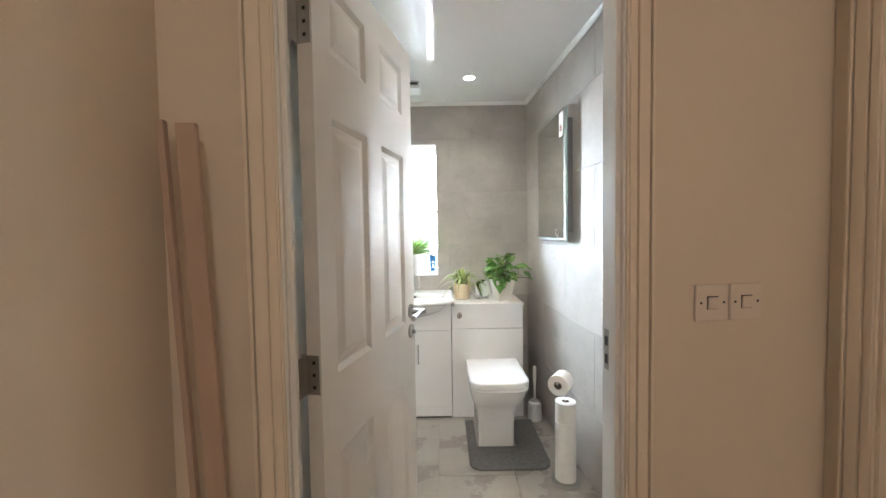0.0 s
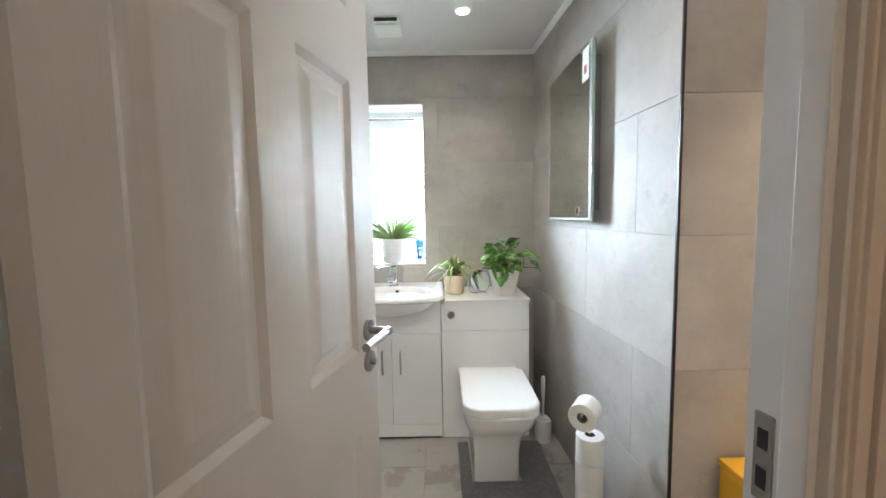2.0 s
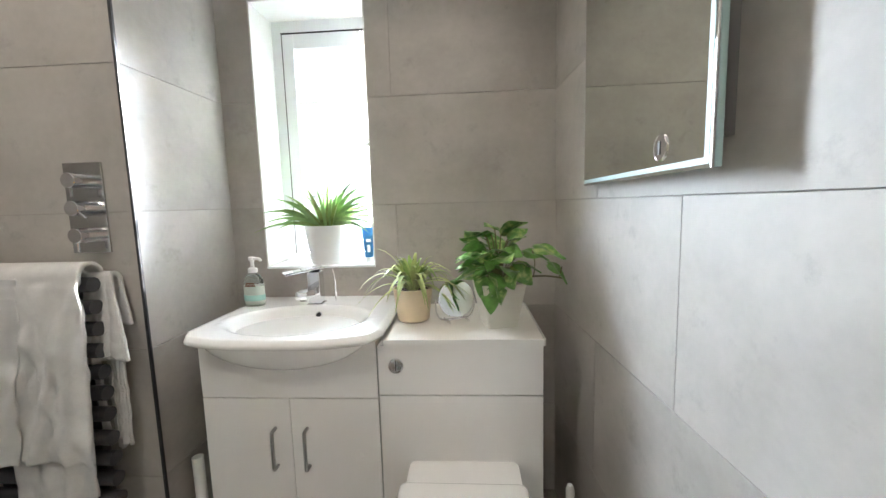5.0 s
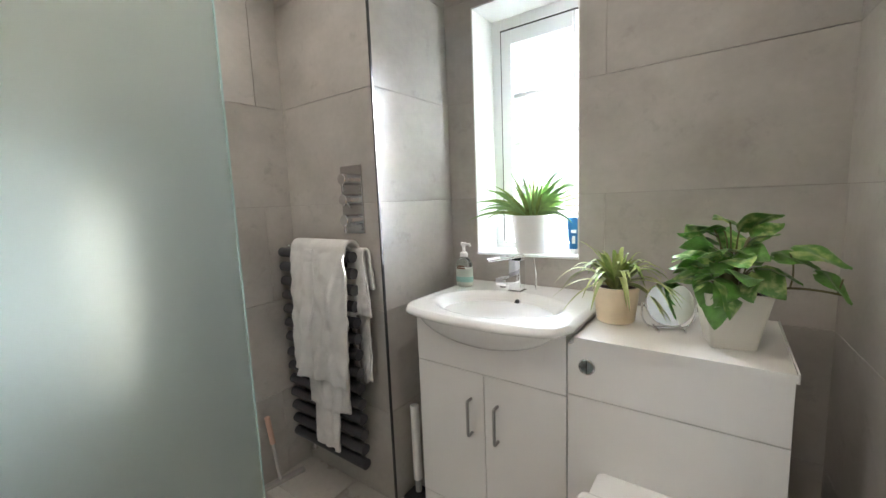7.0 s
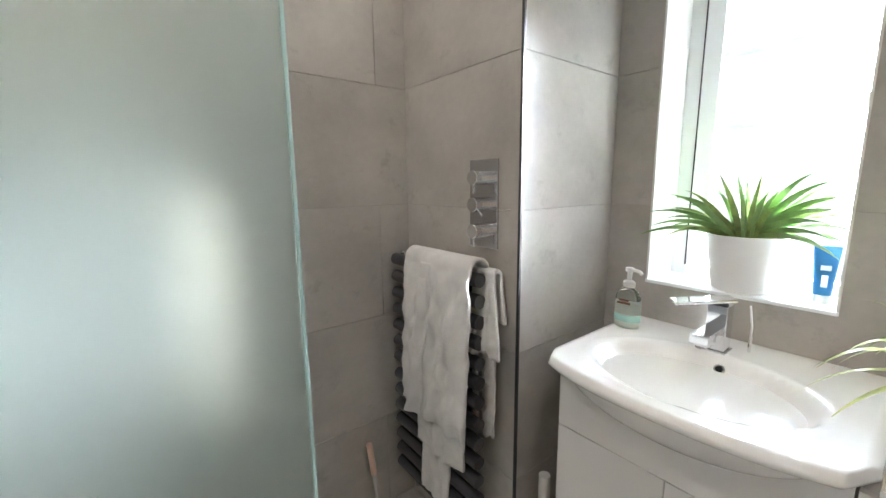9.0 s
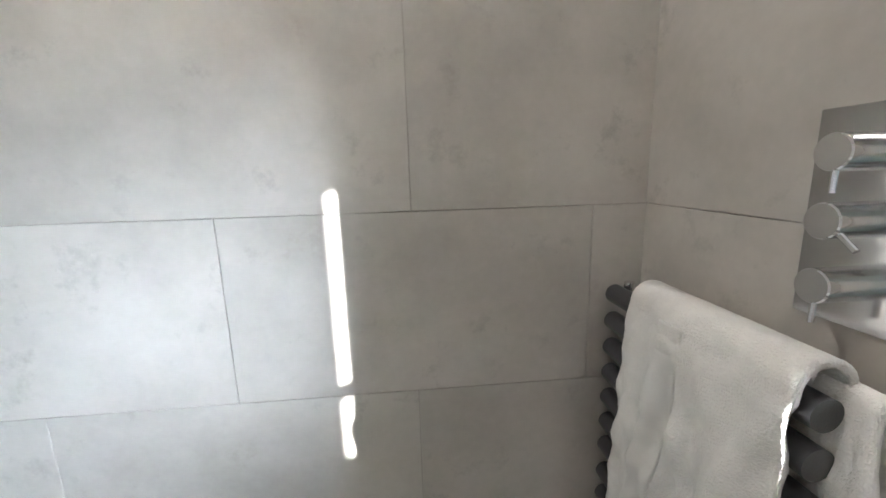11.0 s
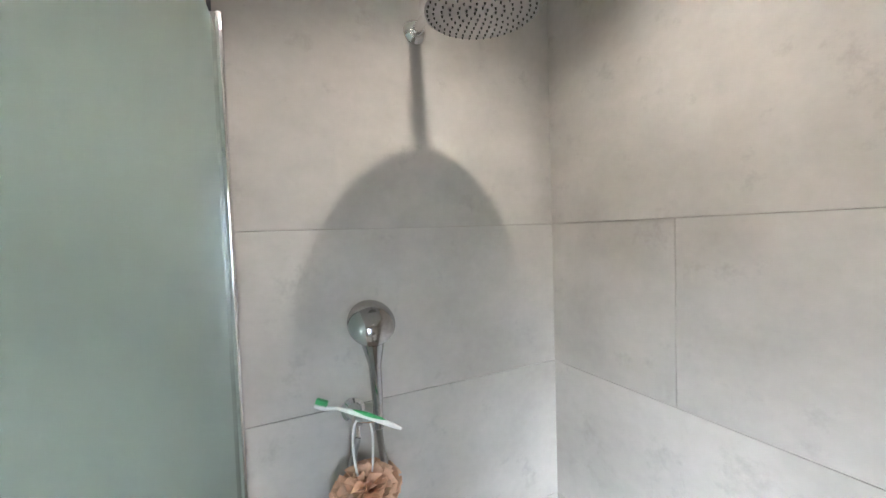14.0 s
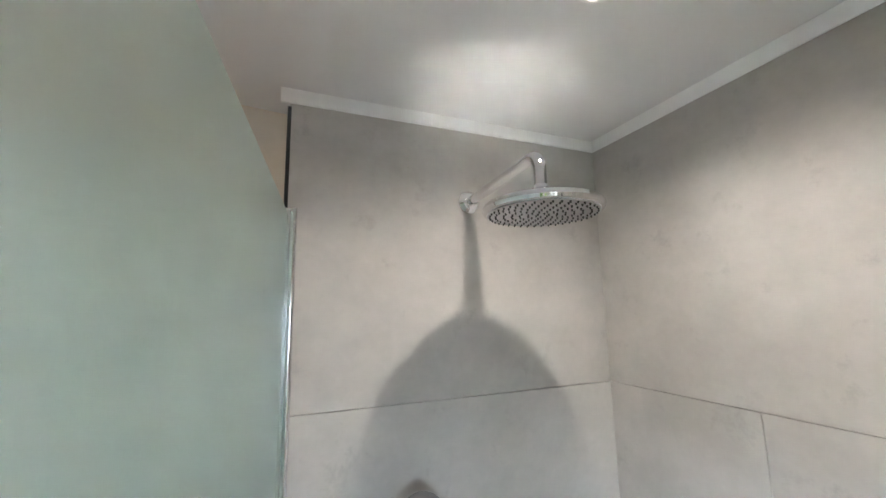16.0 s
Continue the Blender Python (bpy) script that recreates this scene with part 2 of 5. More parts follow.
LED = glow("downlight_lens", (1.0, 0.90, 0.78), 4.0)
OUTSIDE = glow("outdoor_glow_sheet", (0.93, 0.97, 1.0), 4.0)


# ---- mesh helpers ----
def box(bm, x0, x1, y0, y1, z0, z1, bevel=0.0, seg=2):
    made = bmesh.ops.create_cube(bm, size=1.0, matrix=Matrix.Translation(((x0 + x1) / 2, (y0 + y1) / 2, (z0 + z1) / 2)) @ Matrix.Diagonal((abs(x1 - x0), abs(y1 - y0), abs(z1 - z0), 1)))
    if bevel:
        edges = {e for v in made["verts"] for e in v.link_edges}
        bmesh.ops.bevel(bm, geom=list(edges), offset=bevel, segments=seg, profile=0.5, affect="EDGES")
    return bm


def boxes(*specs, bevel=0.0):
    bm = bmesh.new()
    for s in specs:
        box(bm, *s, bevel=bevel)
    return bm


def lathe(profile, seg=32, centre=(0, 0), bm=None):
    """A turned solid round a vertical axis: profile rows of (radius, z) from bottom to top; ends closed."""
    bm = bm or bmesh.new()
    rings = []
    for r, z in profile:
        rings.append([bm.verts.new((centre[0] + r * math.cos(2 * math.pi * k / seg), centre[1] + r * math.sin(2 * math.pi * k / seg), z)) for k in range(seg)])
    for a, b in zip(rings, rings[1:]):
        for k in range(seg):
            bm.faces.new((a[k], a[(k + 1) % seg], b[(k + 1) % seg], b[k]))
    bm.faces.new(rings[0][::-1])
    bm.faces.new(rings[-1])
    return bm


def tube(points, radius, seg=12, bm=None, taper=None):
    """A round tube along a list of points."""
    bm = bm or bmesh.new()
    pts = [Vector(p) for p in points]
    rings, side = [], None
    for i, p in enumerate(pts):
        way = (pts[min(i + 1, len(pts) - 1)] - pts[max(i - 1, 0)]).normalized()
        if side is None:
            side = way.orthogonal().normalized()
        side = (side - way * side.dot(way)).normalized()
        up = way.cross(side)
        r = radius if taper is None else radius * taper[i]
        rings.append([bm.verts.new(p + (side * math.cos(2 * math.pi * k / seg) + up * math.sin(2 * math.pi * k / seg)) * r) for k in range(seg)])
    for a, b in zip(rings, rings[1:]):
        for k in range(seg):
            bm.faces.new((a[k], a[(k + 1) % seg], b[(k + 1) % seg], b[k]))
    bm.faces.new(rings[0][::-1])
    bm.faces.new(rings[-1])
    return bm


def arc(a, b, c, n=10):
    """Points on the smooth curve from a to c pulled towards b."""
    a, b, c = Vector(a), Vector(b), Vector(c)
    return [(1 - s) ** 2 * a + 2 * s * (1 - s) * b + s * s * c for s in (i / n for i in range(n + 1))]


def rounded_rect(x0, x1, y0, y1, radii, n=6):
    """Plan outline; radii for the corners (x0,y0), (x1,y0), (x1,y1), (x0,y1)."""
    out = []
    for (cx, cy, sx, sy, a0), r in zip(((x0, y0, 1, 1, 180), (x1, y0, -1, 1, 270), (x1, y1, -1, -1, 0), (x0, y1, 1, -1, 90)), radii):
        for i in range(n + 1):
            a = radians(a0 + 90 * i / n)
            out.append((cx + sx * r + r * math.cos(a), cy + sy * r + r * math.sin(a)))
    return out


def mesh_from(name, bm, material, smooth=30):
    bmesh.ops.recalc_face_normals(bm, faces=bm.faces)
    data = bpy.data.meshes.new(name)
    bm.to_mesh(data)
    bm.free()
    data.materials.append(material)
    if smooth:
        data.polygons.foreach_set("use_smooth", [True] * len(data.polygons))
        data.set_sharp_from_angle(angle=radians(smooth))
        areas = [p.area for p in data.polygons]
        if len(areas) < 4000 and max(areas) > 40 * max(min(areas), 1e-9):
            keep_flat(data, areas, math.cos(radians(smooth + 2)))
    return data


def keep_flat(data, areas, limit):
    """Weighs the normals by area, so that large faces stay flat beside their small rounded edges."""
    faces = [p.normal.copy() for p in data.polygons]
    round_vertex = [[] for _ in data.vertices]
    for p in data.polygons:
        for v in p.vertices:
            round_vertex[v].append(p.index)
    normals = []
    for p in data.polygons:
        for v in p.vertices:
            total = Vector((0, 0, 0))
            for k in round_vertex[v]:
                if faces[k].dot(faces[p.index]) > limit:
                    total += faces[k] * areas[k]
            normals.append(total.normalized() if total.length > 0 else faces[p.index])
    data.normals_split_custom_set(normals)


def part(name, bm, material, parent, label="", matrix=None, smooth=30):
    ob = new(name, mesh_from(name, bm, material, smooth))
    ob.parent = parent
    if matrix is not None:
        ob.matrix_basis = matrix
    if label:
        ob["label"] = label
    return ob


def thing(name, matrix, label, category, group="", kind=""):
    ob = new(name)
    ob.empty_display_size = 0.05
    ob.matrix_world = matrix
    return tagged(ob, label, category, group, kind)


def setting(name, bm, material, label, category, matrix=None, smooth=30):
    ob = new(name, mesh_from(name, bm, material, smooth))
    if matrix is not None:
        ob.matrix_world = matrix
    return tagged(ob, label, category, kind="structure")


# ---- the shell ----
CEIL = 2.362
ROW, ROW_0, LONG = 0.42, 0.391, 0.81
X_LEFT, Y_SHOWER, Y_VALVE, X_VALVE, Y_WINDOW = -0.69, 1.684, 3.408, -0.127, 3.886
MIRROR_A, MIRROR_B = Vector((1.197, 3.886)), Vector((1.284, 2.427))
X_SHOWER_END, X_ALCOVE = 0.19, 2.25


def run(a, b):
    """The frame of a wall whose face runs from a to b, left to right as seen from the room: x along it, y into it, z up."""
    a, b = Vector(a), Vector(b)
    u = (b - a).normalized()
    into = Vector((-u.y, u.x))
    m = Matrix.Identity(4)
    m.col[0][:3], m.col[1][:3], m.col[3][:3] = (u.x, u.y, 0), (into.x, into.y, 0), (a.x, a.y, 0)
    return m, (b - a).length


def cut(rect, hole):
    """A rectangle less a hole: up to four rectangles."""
    x0, x1, z0, z1 = rect
    h0, h1, g0, g1 = hole
    if h0 >= x1 or h1 <= x0 or g0 >= z1 or g1 <= z0:
        return [rect]
    out = []
    if h0 > x0:
        out.append((x0, h0, z0, z1))
    if h1 < x1:
        out.append((h1, x1, z0, z1))
    a, b = max(x0, h0), min(x1, h1)
    if g0 > z0:
        out.append((a, b, z0, g0))
    if g1 < z1:
        out.append((a, b, g1, z1))
    return out


def tiled_wall(name, a, b, depth, odd, even, label, hole=None, tall=False, long=LONG):
    """A tiled wall from a to b. odd, even: where a joint stands in the odd and even courses, along the wall from a. tall: one high course at the top."""
    m, length = run(a, b)
    bm = bmesh.new()
    for r in (cut((0, length, 0, CEIL), hole) if hole else [(0, length, 0, CEIL)]):
        box(bm, max(r[0], 0.011), min(r[1], length - 0.011), 0.0075, depth, r[2], r[3])
    wall = setting(name, bm, GROUT, label, "wall", m)
    z, course = ROW_0 - ROW, 0
    gap = 0.0008
    while z < CEIL:
        high = CEIL if tall and course == 4 else min(z + ROW, CEIL)
        x = (odd if course % 2 else even) % long - long
        while x < length:
            r = (max(x, 0) + gap, min(x + long, length) - gap, max(z, 0) + gap, high - gap)
            x += long
            if r[1] - r[0] < 0.012 or r[3] - r[2] < 0.012:
                continue
            cx, cz = (r[0] + r[1]) / 2, (r[2] + r[3]) / 2
            bm, pieces = bmesh.new(), cut(r, hole) if hole else [r]
            if not pieces:
                continue
            for q in pieces:
                box(bm, q[0] - cx, q[1] - cx, 0, 0.0082, q[2] - cz, q[3] - cz, bevel=0.0008 if len(pieces) == 1 else 0, seg=1)
            part("tile", bm, WALL_TILE, wall, matrix=Matrix.Translation((cx, 0.0, cz)), smooth=0)
        z, course = (CEIL if high == CEIL else z + ROW), course + 1
    return wall


WIN = (0.010, 0.470, 0.980, 2.035)          # the window's opening: x0, x1, z0, z1


def build_shell():
    grey = "wall of large grey concrete-look porcelain tiles"
    # courses: 0 is the cut one at the floor; odd courses have a joint at `first`
    tiled_wall("wall_window", (X_VALVE, Y_WINDOW), (1.32, Y_WINDOW), 0.205, 0.53, 0.690, grey + " round the window", (WIN[0] - X_VALVE, WIN[1] - X_VALVE, WIN[2], WIN[3]))
    tiled_wall("wall_valve", (X_LEFT - 0.05, Y_VALVE), (X_VALVE, Y_VALVE), 0.50, 0.05, 0.05, grey + " behind the towel rail")
    tiled_wall("wall_return", (X_VALVE, Y_VALVE + 0.004), (X_VALVE, Y_WINDOW + 0.05), 0.30, 0.7, 0.7, grey + " beside the vanity unit")
    tiled_wall("wall_left", (X_LEFT, Y_SHOWER - 0.05), (X_LEFT, Y_VALVE + 0.05), 0.12, 2.88 - Y_SHOWER + 0.05, 2.475 - Y_SHOWER + 0.05, grey + " along the shower", tall=True)
    tiled_wall("wall_shower", (X_SHOWER_END, Y_SHOWER), (X_LEFT - 0.05, Y_SHOWER), 0.10, 0.0, 0.0, grey + " behind the shower head", tall=True, long=1.2)
    tiled_wall("wall_mirror", MIRROR_A + Vector((-0.003, 0.05)), MIRROR_B, 0.14, 0.471, 3.886 + 0.05 - 3.060, grey + " with the mirror cabinet")
    tiled_wall("wall_alcove", (MIRROR_B.x + 0.003, MIRROR_B.y), (X_ALCOVE + 0.05, MIRROR_B.y), 0.14, 0.79, 0.79, grey + " in warm light by the door")
    # unseen end wall, added; grout grey so less light bounces onto the door
    setting("wall_alcove_end", boxes((X_ALCOVE, X_ALCOVE + 0.1, 1.4, 2.5, 0, CEIL)), GROUT, "plain grey wall closing the unseen end of the alcove", "wall")


build_shell()

# door wall: its own frame, x along the hall face, y into the wall
DOOR_WALL = pose(0.195, 1.495, 0, 0, 0, 7.9)
OPEN_W, OPEN_H, WALL_T = 0.736, 2.02, 0.078


def build_door_wall():
    bm = boxes((-1.2, -0.030, 0, WALL_T, 0, 2.42), (OPEN_W + 0.030, 2.3, 0, WALL_T, 0, 2.42), (-0.030, OPEN_W + 0.030, 0, WALL_T, OPEN_H + 0.03, 2.42))
    setting("wall_door", bm, HALL_PAINT, "cream painted hall wall with the bathroom doorway", "wall", DOOR_WALL)
    lining = thing("door_frame", DOOR_WALL, "painted wooden door lining with moulded architraves", "door frame", kind="structure")
    for name, s in (("jamb", (-0.030, 0, -0.004, WALL_T + 0.004, 0, OPEN_H)), ("jamb", (OPEN_W, OPEN_W + 0.030, -0.004, WALL_T + 0.004, 0, OPEN_H)), ("head", (-0.030, OPEN_W + 0.030, -0.004, WALL_T + 0.004, OPEN_H, OPEN_H + 0.03))):
        part(name, boxes(s, bevel=0.0015), WHITE_PAINT, lining)
    for name, s in (("stop", (0, 0.012, 0.006, 0.034, 0, OPEN_H)), ("stop", (OPEN_W - 0.012, OPEN_W, 0.006, 0.034, 0, OPEN_H)), ("stop", (0.012, OPEN_W - 0.012, 0.006, 0.034, OPEN_H - 0.012, OPEN_H))):
        part(name, boxes(s, bevel=0.002), WHITE_PAINT, lining)
    for side, sx in ((-0.006, -1), (OPEN_W + 0.006, 1)):
        bm = bmesh.new()
        for a, b, d in ((0, 0.058, 0.011), (0.004, 0.020, 0.016), (0.024, 0.050, 0.019), (0.053, 0.060, 0.023)):
            x0, x1 = sorted((side + sx * a, side + sx * b))
            box(bm, x0, x1, -d, -0.001, 0, OPEN_H + 0.006 + b, bevel=0.002)
        part("architrave", bm, FRAME_PAINT, lining)
    bm = bmesh.new()
    for a, b, d in ((0, 0.058, 0.011), (0.004, 0.020, 0.016), (0.024, 0.050, 0.019), (0.053, 0.060, 0.023)):
        box(bm, -0.006, OPEN_W + 0.006, -d, -0.001, OPEN_H + 0.006 + a, OPEN_H + 0.006 + b, bevel=0.002)
    part("architrave", bm, FRAME_PAINT, lining)
    plate = part("strike_plate", boxes((OPEN_W - 0.0025, OPEN_W + 0.001, 0.048, 0.070, 0.985, 1.085), bevel=0.001), STEEL, lining, "steel strike plate")
    part("keep_hole", boxes((OPEN_W - 0.003, OPEN_W, 0.053, 0.065, 1.045, 1.068), (OPEN_W - 0.003, OPEN_W, 0.053, 0.065, 1.000, 1.024)), DARK, plate)


build_door_wall()


def build_floor_and_ceiling():
    base = setting("floor", boxes((X_LEFT - 0.2, X_ALCOVE + 0.1, 1.52, 4.1, -0.08, -0.008)), GROUT, "floor of large grey porcelain tiles laid in staggered rows", "floor")
    w, gap = 0.42, 0.0016
    i = -3
    while 0.47 + i * w < X_ALCOVE:
        x0 = 0.47 + i * w
        y = 3.195 - (0 if i % 2 else LONG / 2) - 3 * LONG
        while y < 4.0:
            x_a, x_b, y_a, y_b = max(x0, X_LEFT - 0.1) + gap, min(x0 + w, X_ALCOVE) - gap, max(y, 1.56) + gap, min(y + LONG, 4.0) - gap
            y += LONG
            if x_b - x_a < 0.02 or y_b - y_a < 0.02:
                continue
            cx, cy = (x_a + x_b) / 2, (y_a + y_b) / 2
            part("tile", boxes((x_a - cx, x_b - cx, y_a - cy, y_b - cy, -0.008, 0), bevel=0.0008), FLOOR_TILE, base, matrix=Matrix.Translation((cx, cy, 0.0)), smooth=0)
        i += 1
    setting("hall_floor", boxes((-1.6, 2.6, -2.2, 1.515, -0.08, -0.004)), CARPET, "beige hall carpet", "floor")
    setting("ceiling", boxes((X_LEFT - 0.2, X_ALCOVE + 0.15, 1.50, 4.2, CEIL, CEIL + 0.08)), CEILING_PVC, "glossy white panelled bathroom ceiling", "ceiling")
    setting("hall_ceiling", boxes((-1.6, 2.6, -2.2, 1.50, 2.42, 2.5)), HALL_PAINT, "plain painted hall ceiling", "ceiling")


build_floor_and_ceiling()


def coving(a, b):
    """White coving with a hollow profile along the top of a wall from a to b."""
    m, length = run(a, b)
    bm = bmesh.new()
    prof = [(0.002, 0.008), (-0.005, 0.008), (-0.007, 0.013), (-0.010, 0.020), (-0.018, 0.028), (-0.021, 0.032), (-0.021, 0.0335), (0.002, 0.0335)]
    ends = [[bm.verts.new((x, y, CEIL - 0.034 + z)) for y, z in prof] for x in (0, length)]
    n = len(prof)
    for k in range(n):
        bm.faces.new((ends[0][k], ends[0][(k + 1) % n], ends[1][(k + 1) % n], ends[1][k]))
    bm.faces.new(ends[0])
    bm.faces.new(ends[1][::-1])
    setting("coving", bm, COVING, "narrow white coving under the ceiling", "trim", m)


for a, b in (((X_VALVE, Y_WINDOW), (1.20, Y_WINDOW)), ((X_LEFT, Y_VALVE), (X_VALVE + 0.02, Y_VALVE)), ((X_VALVE, Y_VALVE), (X_VALVE, Y_WINDOW)), ((X_LEFT, Y_SHOWER), (X_LEFT, Y_VALVE)),
             ((X_SHOWER_END + 0.02, Y_SHOWER), (X_LEFT, Y_SHOWER)), (MIRROR_A, MIRROR_B), ((MIRROR_B.x, MIRROR_B.y), (X_ALCOVE, MIRROR_B.y))):
    coving(a, b)


def corner_trim(x, y, turn=0.0):
    setting("trim", boxes((-0.004, 0.0045, -0.0045, 0.004, 0, CEIL - 0.034), bevel=0.001), BLACK, "slim black metal tile edge trim", "trim", pose(x, y, 0, 0, 0, turn))


setting("wall_shower_end", boxes((X_SHOWER_END - 0.0125, X_SHOWER_END - 0.0045, Y_SHOWER - 0.15, Y_SHOWER - 0.006, 0, CEIL - 0.001)), WHITE_PAINT, "white painted end of the shower wall", "wall")
corner_trim(X_VALVE + 0.001, Y_VALVE + 0.001)
corner_trim(MIRROR_B.x - 0.001, MIRROR_B.y, 3.4)
corner_trim(X_SHOWER_END, Y_SHOWER - 0.001)


def build_hall():
    left = DOOR_WALL @ pose(-0.222, 0, 0)
    setting("wall_hall_left", boxes((-0.1, 0, -3.0, -0.001, 0, 2.42)), HALL_PAINT, "cream painted hall wall", "wall", left)
    right = DOOR_WALL @ pose(1.290, 0, 0)
    setting("wall_hall_right", boxes((0, 0.1, -0.10, -0.001, 0, 2.42), (0, 0.1, -3.0, -0.90, 0, 2.42), (0, 0.1, -0.90, -0.10, 2.02, 2.42)), HALL_PAINT, "cream painted hall wall with another doorway", "wall", right)
    setting("wall_hall_back", boxes((-0.3, 1.4, -3.1, -3.0, 0, 2.42)), HALL_PAINT, "plain hall wall", "wall", DOOR_WALL)
    lining = thing("door_frame", right, "painted moulded frame of a second hall door", "door frame", kind="structure")
    bm = bmesh.new()
    for a, b, d in ((0, 0.058, 0.011), (0.004, 0.020, 0.016), (0.024, 0.050, 0.019), (0.053, 0.060, 0.023)):
        box(bm, -d, -0.001, -0.105 + a, -0.105 + b, 0, 2.03, bevel=0.002)
    part("architrave", bm, FRAME_PAINT, lining)
    part("jamb", boxes((0.0, 0.1, -0.112, -0.1005, 0, 2.015), bevel=0.001), FRAME_PAINT, lining)
    door = thing("hall_door", right, "closed cream painted hall door with a lever handle", "door")
    part("leaf", boxes((0.03, 0.07, -0.895, -0.114, 0.008, 2.015), bevel=0.002), FRAME_PAINT, door)
    bm = tube([(0.03, -0.165, 0.99), (-0.016, -0.165, 0.99)], 0.009)
    tube(arc((-0.016, -0.165, 0.99), (-0.030, -0.165, 0.99), (-0.030, -0.18, 0.99), 5) + [Vector((-0.030, -0.28, 0.985))], 0.0085, bm=bm)
    part("handle", bm, STEEL, door, "brushed steel lever handle")


build_hall()


# ---- the door ----
def build_door():
    w, h, t = 0.693, 2.0, 0.036
    door = thing("door_1", pose(0.240, 1.565, 0.008, 0, 0, 76.9), "open white six-panel wooden bathroom door with steel handle", "door")
    panels = [(x, x + 0.202, z0, z1) for x in (0.075, 0.386) for z0, z1 in ((0.215, 0.786), (0.985, 1.594), (1.744, 1.906))]
    bm = bmesh.new()
    rects = [(0, w, 0, h)]
    for p in panels:
        rects = [q for r in rects for q in cut(r, p)]
    for r in rects:
        box(bm, r[0], r[1], 0, t, r[2], r[3])
    bmesh.ops.remove_doubles(bm, verts=bm.verts, dist=0.0002)
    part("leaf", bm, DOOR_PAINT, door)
    for x0, x1, z0, z1 in panels:
        bm = bmesh.new()
        for y0, sign in ((0.0, 1), (t, -1)):
            rings = []
            for inset, d in ((0, 0), (0.006, 0.0045), (0.013, 0.0095), (0.024, 0.0100), (0.044, 0.0035), (0.050, 0.0022)):
                y = y0 + sign * d
                rings.append([bm.verts.new(v) for v in ((x0 + inset, y, z0 + inset), (x1 - inset, y, z0 + inset), (x1 - inset, y, z1 - inset), (x0 + inset, y, z1 - inset))])
            for a, b in zip(rings, rings[1:]):
                for k in range(4):
                    bm.faces.new((a[k], a[(k + 1) % 4], b[(k + 1) % 4], b[k]))
            bm.faces.new(rings[-1])
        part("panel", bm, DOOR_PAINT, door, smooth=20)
    # lever handle and thumb turn on both faces
    for y0, s in ((0.0, -1), (t, 1)):
        rose = part("rose", lathe([(0.0265, 0), (0.0265, 0.006), (0.025, 0.008), (0.001, 0.008)]), STEEL, door, "round brushed steel rose", Matrix.Translation((w - 0.052, y0, 1.022)) @ pose(0, 0, 0, 90 if s < 0 else -90))
        y1 = y0 + s * 0.052
        bm = tube([(w - 0.052, y0, 1.022), (w - 0.052, y1 + s * 0.0095, 1.022)], 0.0095, 20)
        tube([(w - 0.0425, y1, 1.022), (w - 0.178, y1, 1.022)], 0.0095, 20, bm)
        part("lever", bm, STEEL, door, "brushed steel lever")
        turn = part("thumb_turn_rose", lathe([(0.0265, 0), (0.0265, 0.006), (0.025, 0.008), (0.009, 0.008), (0.0085, 0.020), (0.007, 0.022)]), STEEL, door, "steel thumb turn", Matrix.Translation((w - 0.052, y0, 0.945)) @ pose(0, 0, 0, 90 if s < 0 else -90))
    part("latch_plate", boxes((w - 0.0005, w + 0.0015, 0.006, 0.030, 0.960, 1.060), bevel=0.0005), STEEL, door)
    for z in (0.22, 1.005, 1.78):
        hinge = part("hinge", boxes((-0.0025, 0.001, 0.003, 0.034, z - 0.045, z + 0.045)), STEEL, door, "steel butt hinge with dark screws")
        bm = tube([(-0.004, t + 0.004, z - 0.046), (-0.004, t + 0.004, z + 0.046)], 0.006, 12)
        box(bm, -0.036, -0.006, t - 0.003, t + 0.001, z - 0.045, z + 0.045)
        part("knuckle", bm, STEEL, hinge)
        for dz in (-0.028, 0, 0.028):
            part("screw", boxes((-0.0040, -0.002, 0.013, 0.020, z + dz - 0.0035, z + dz + 0.0035)), DARK, hinge)


build_door()


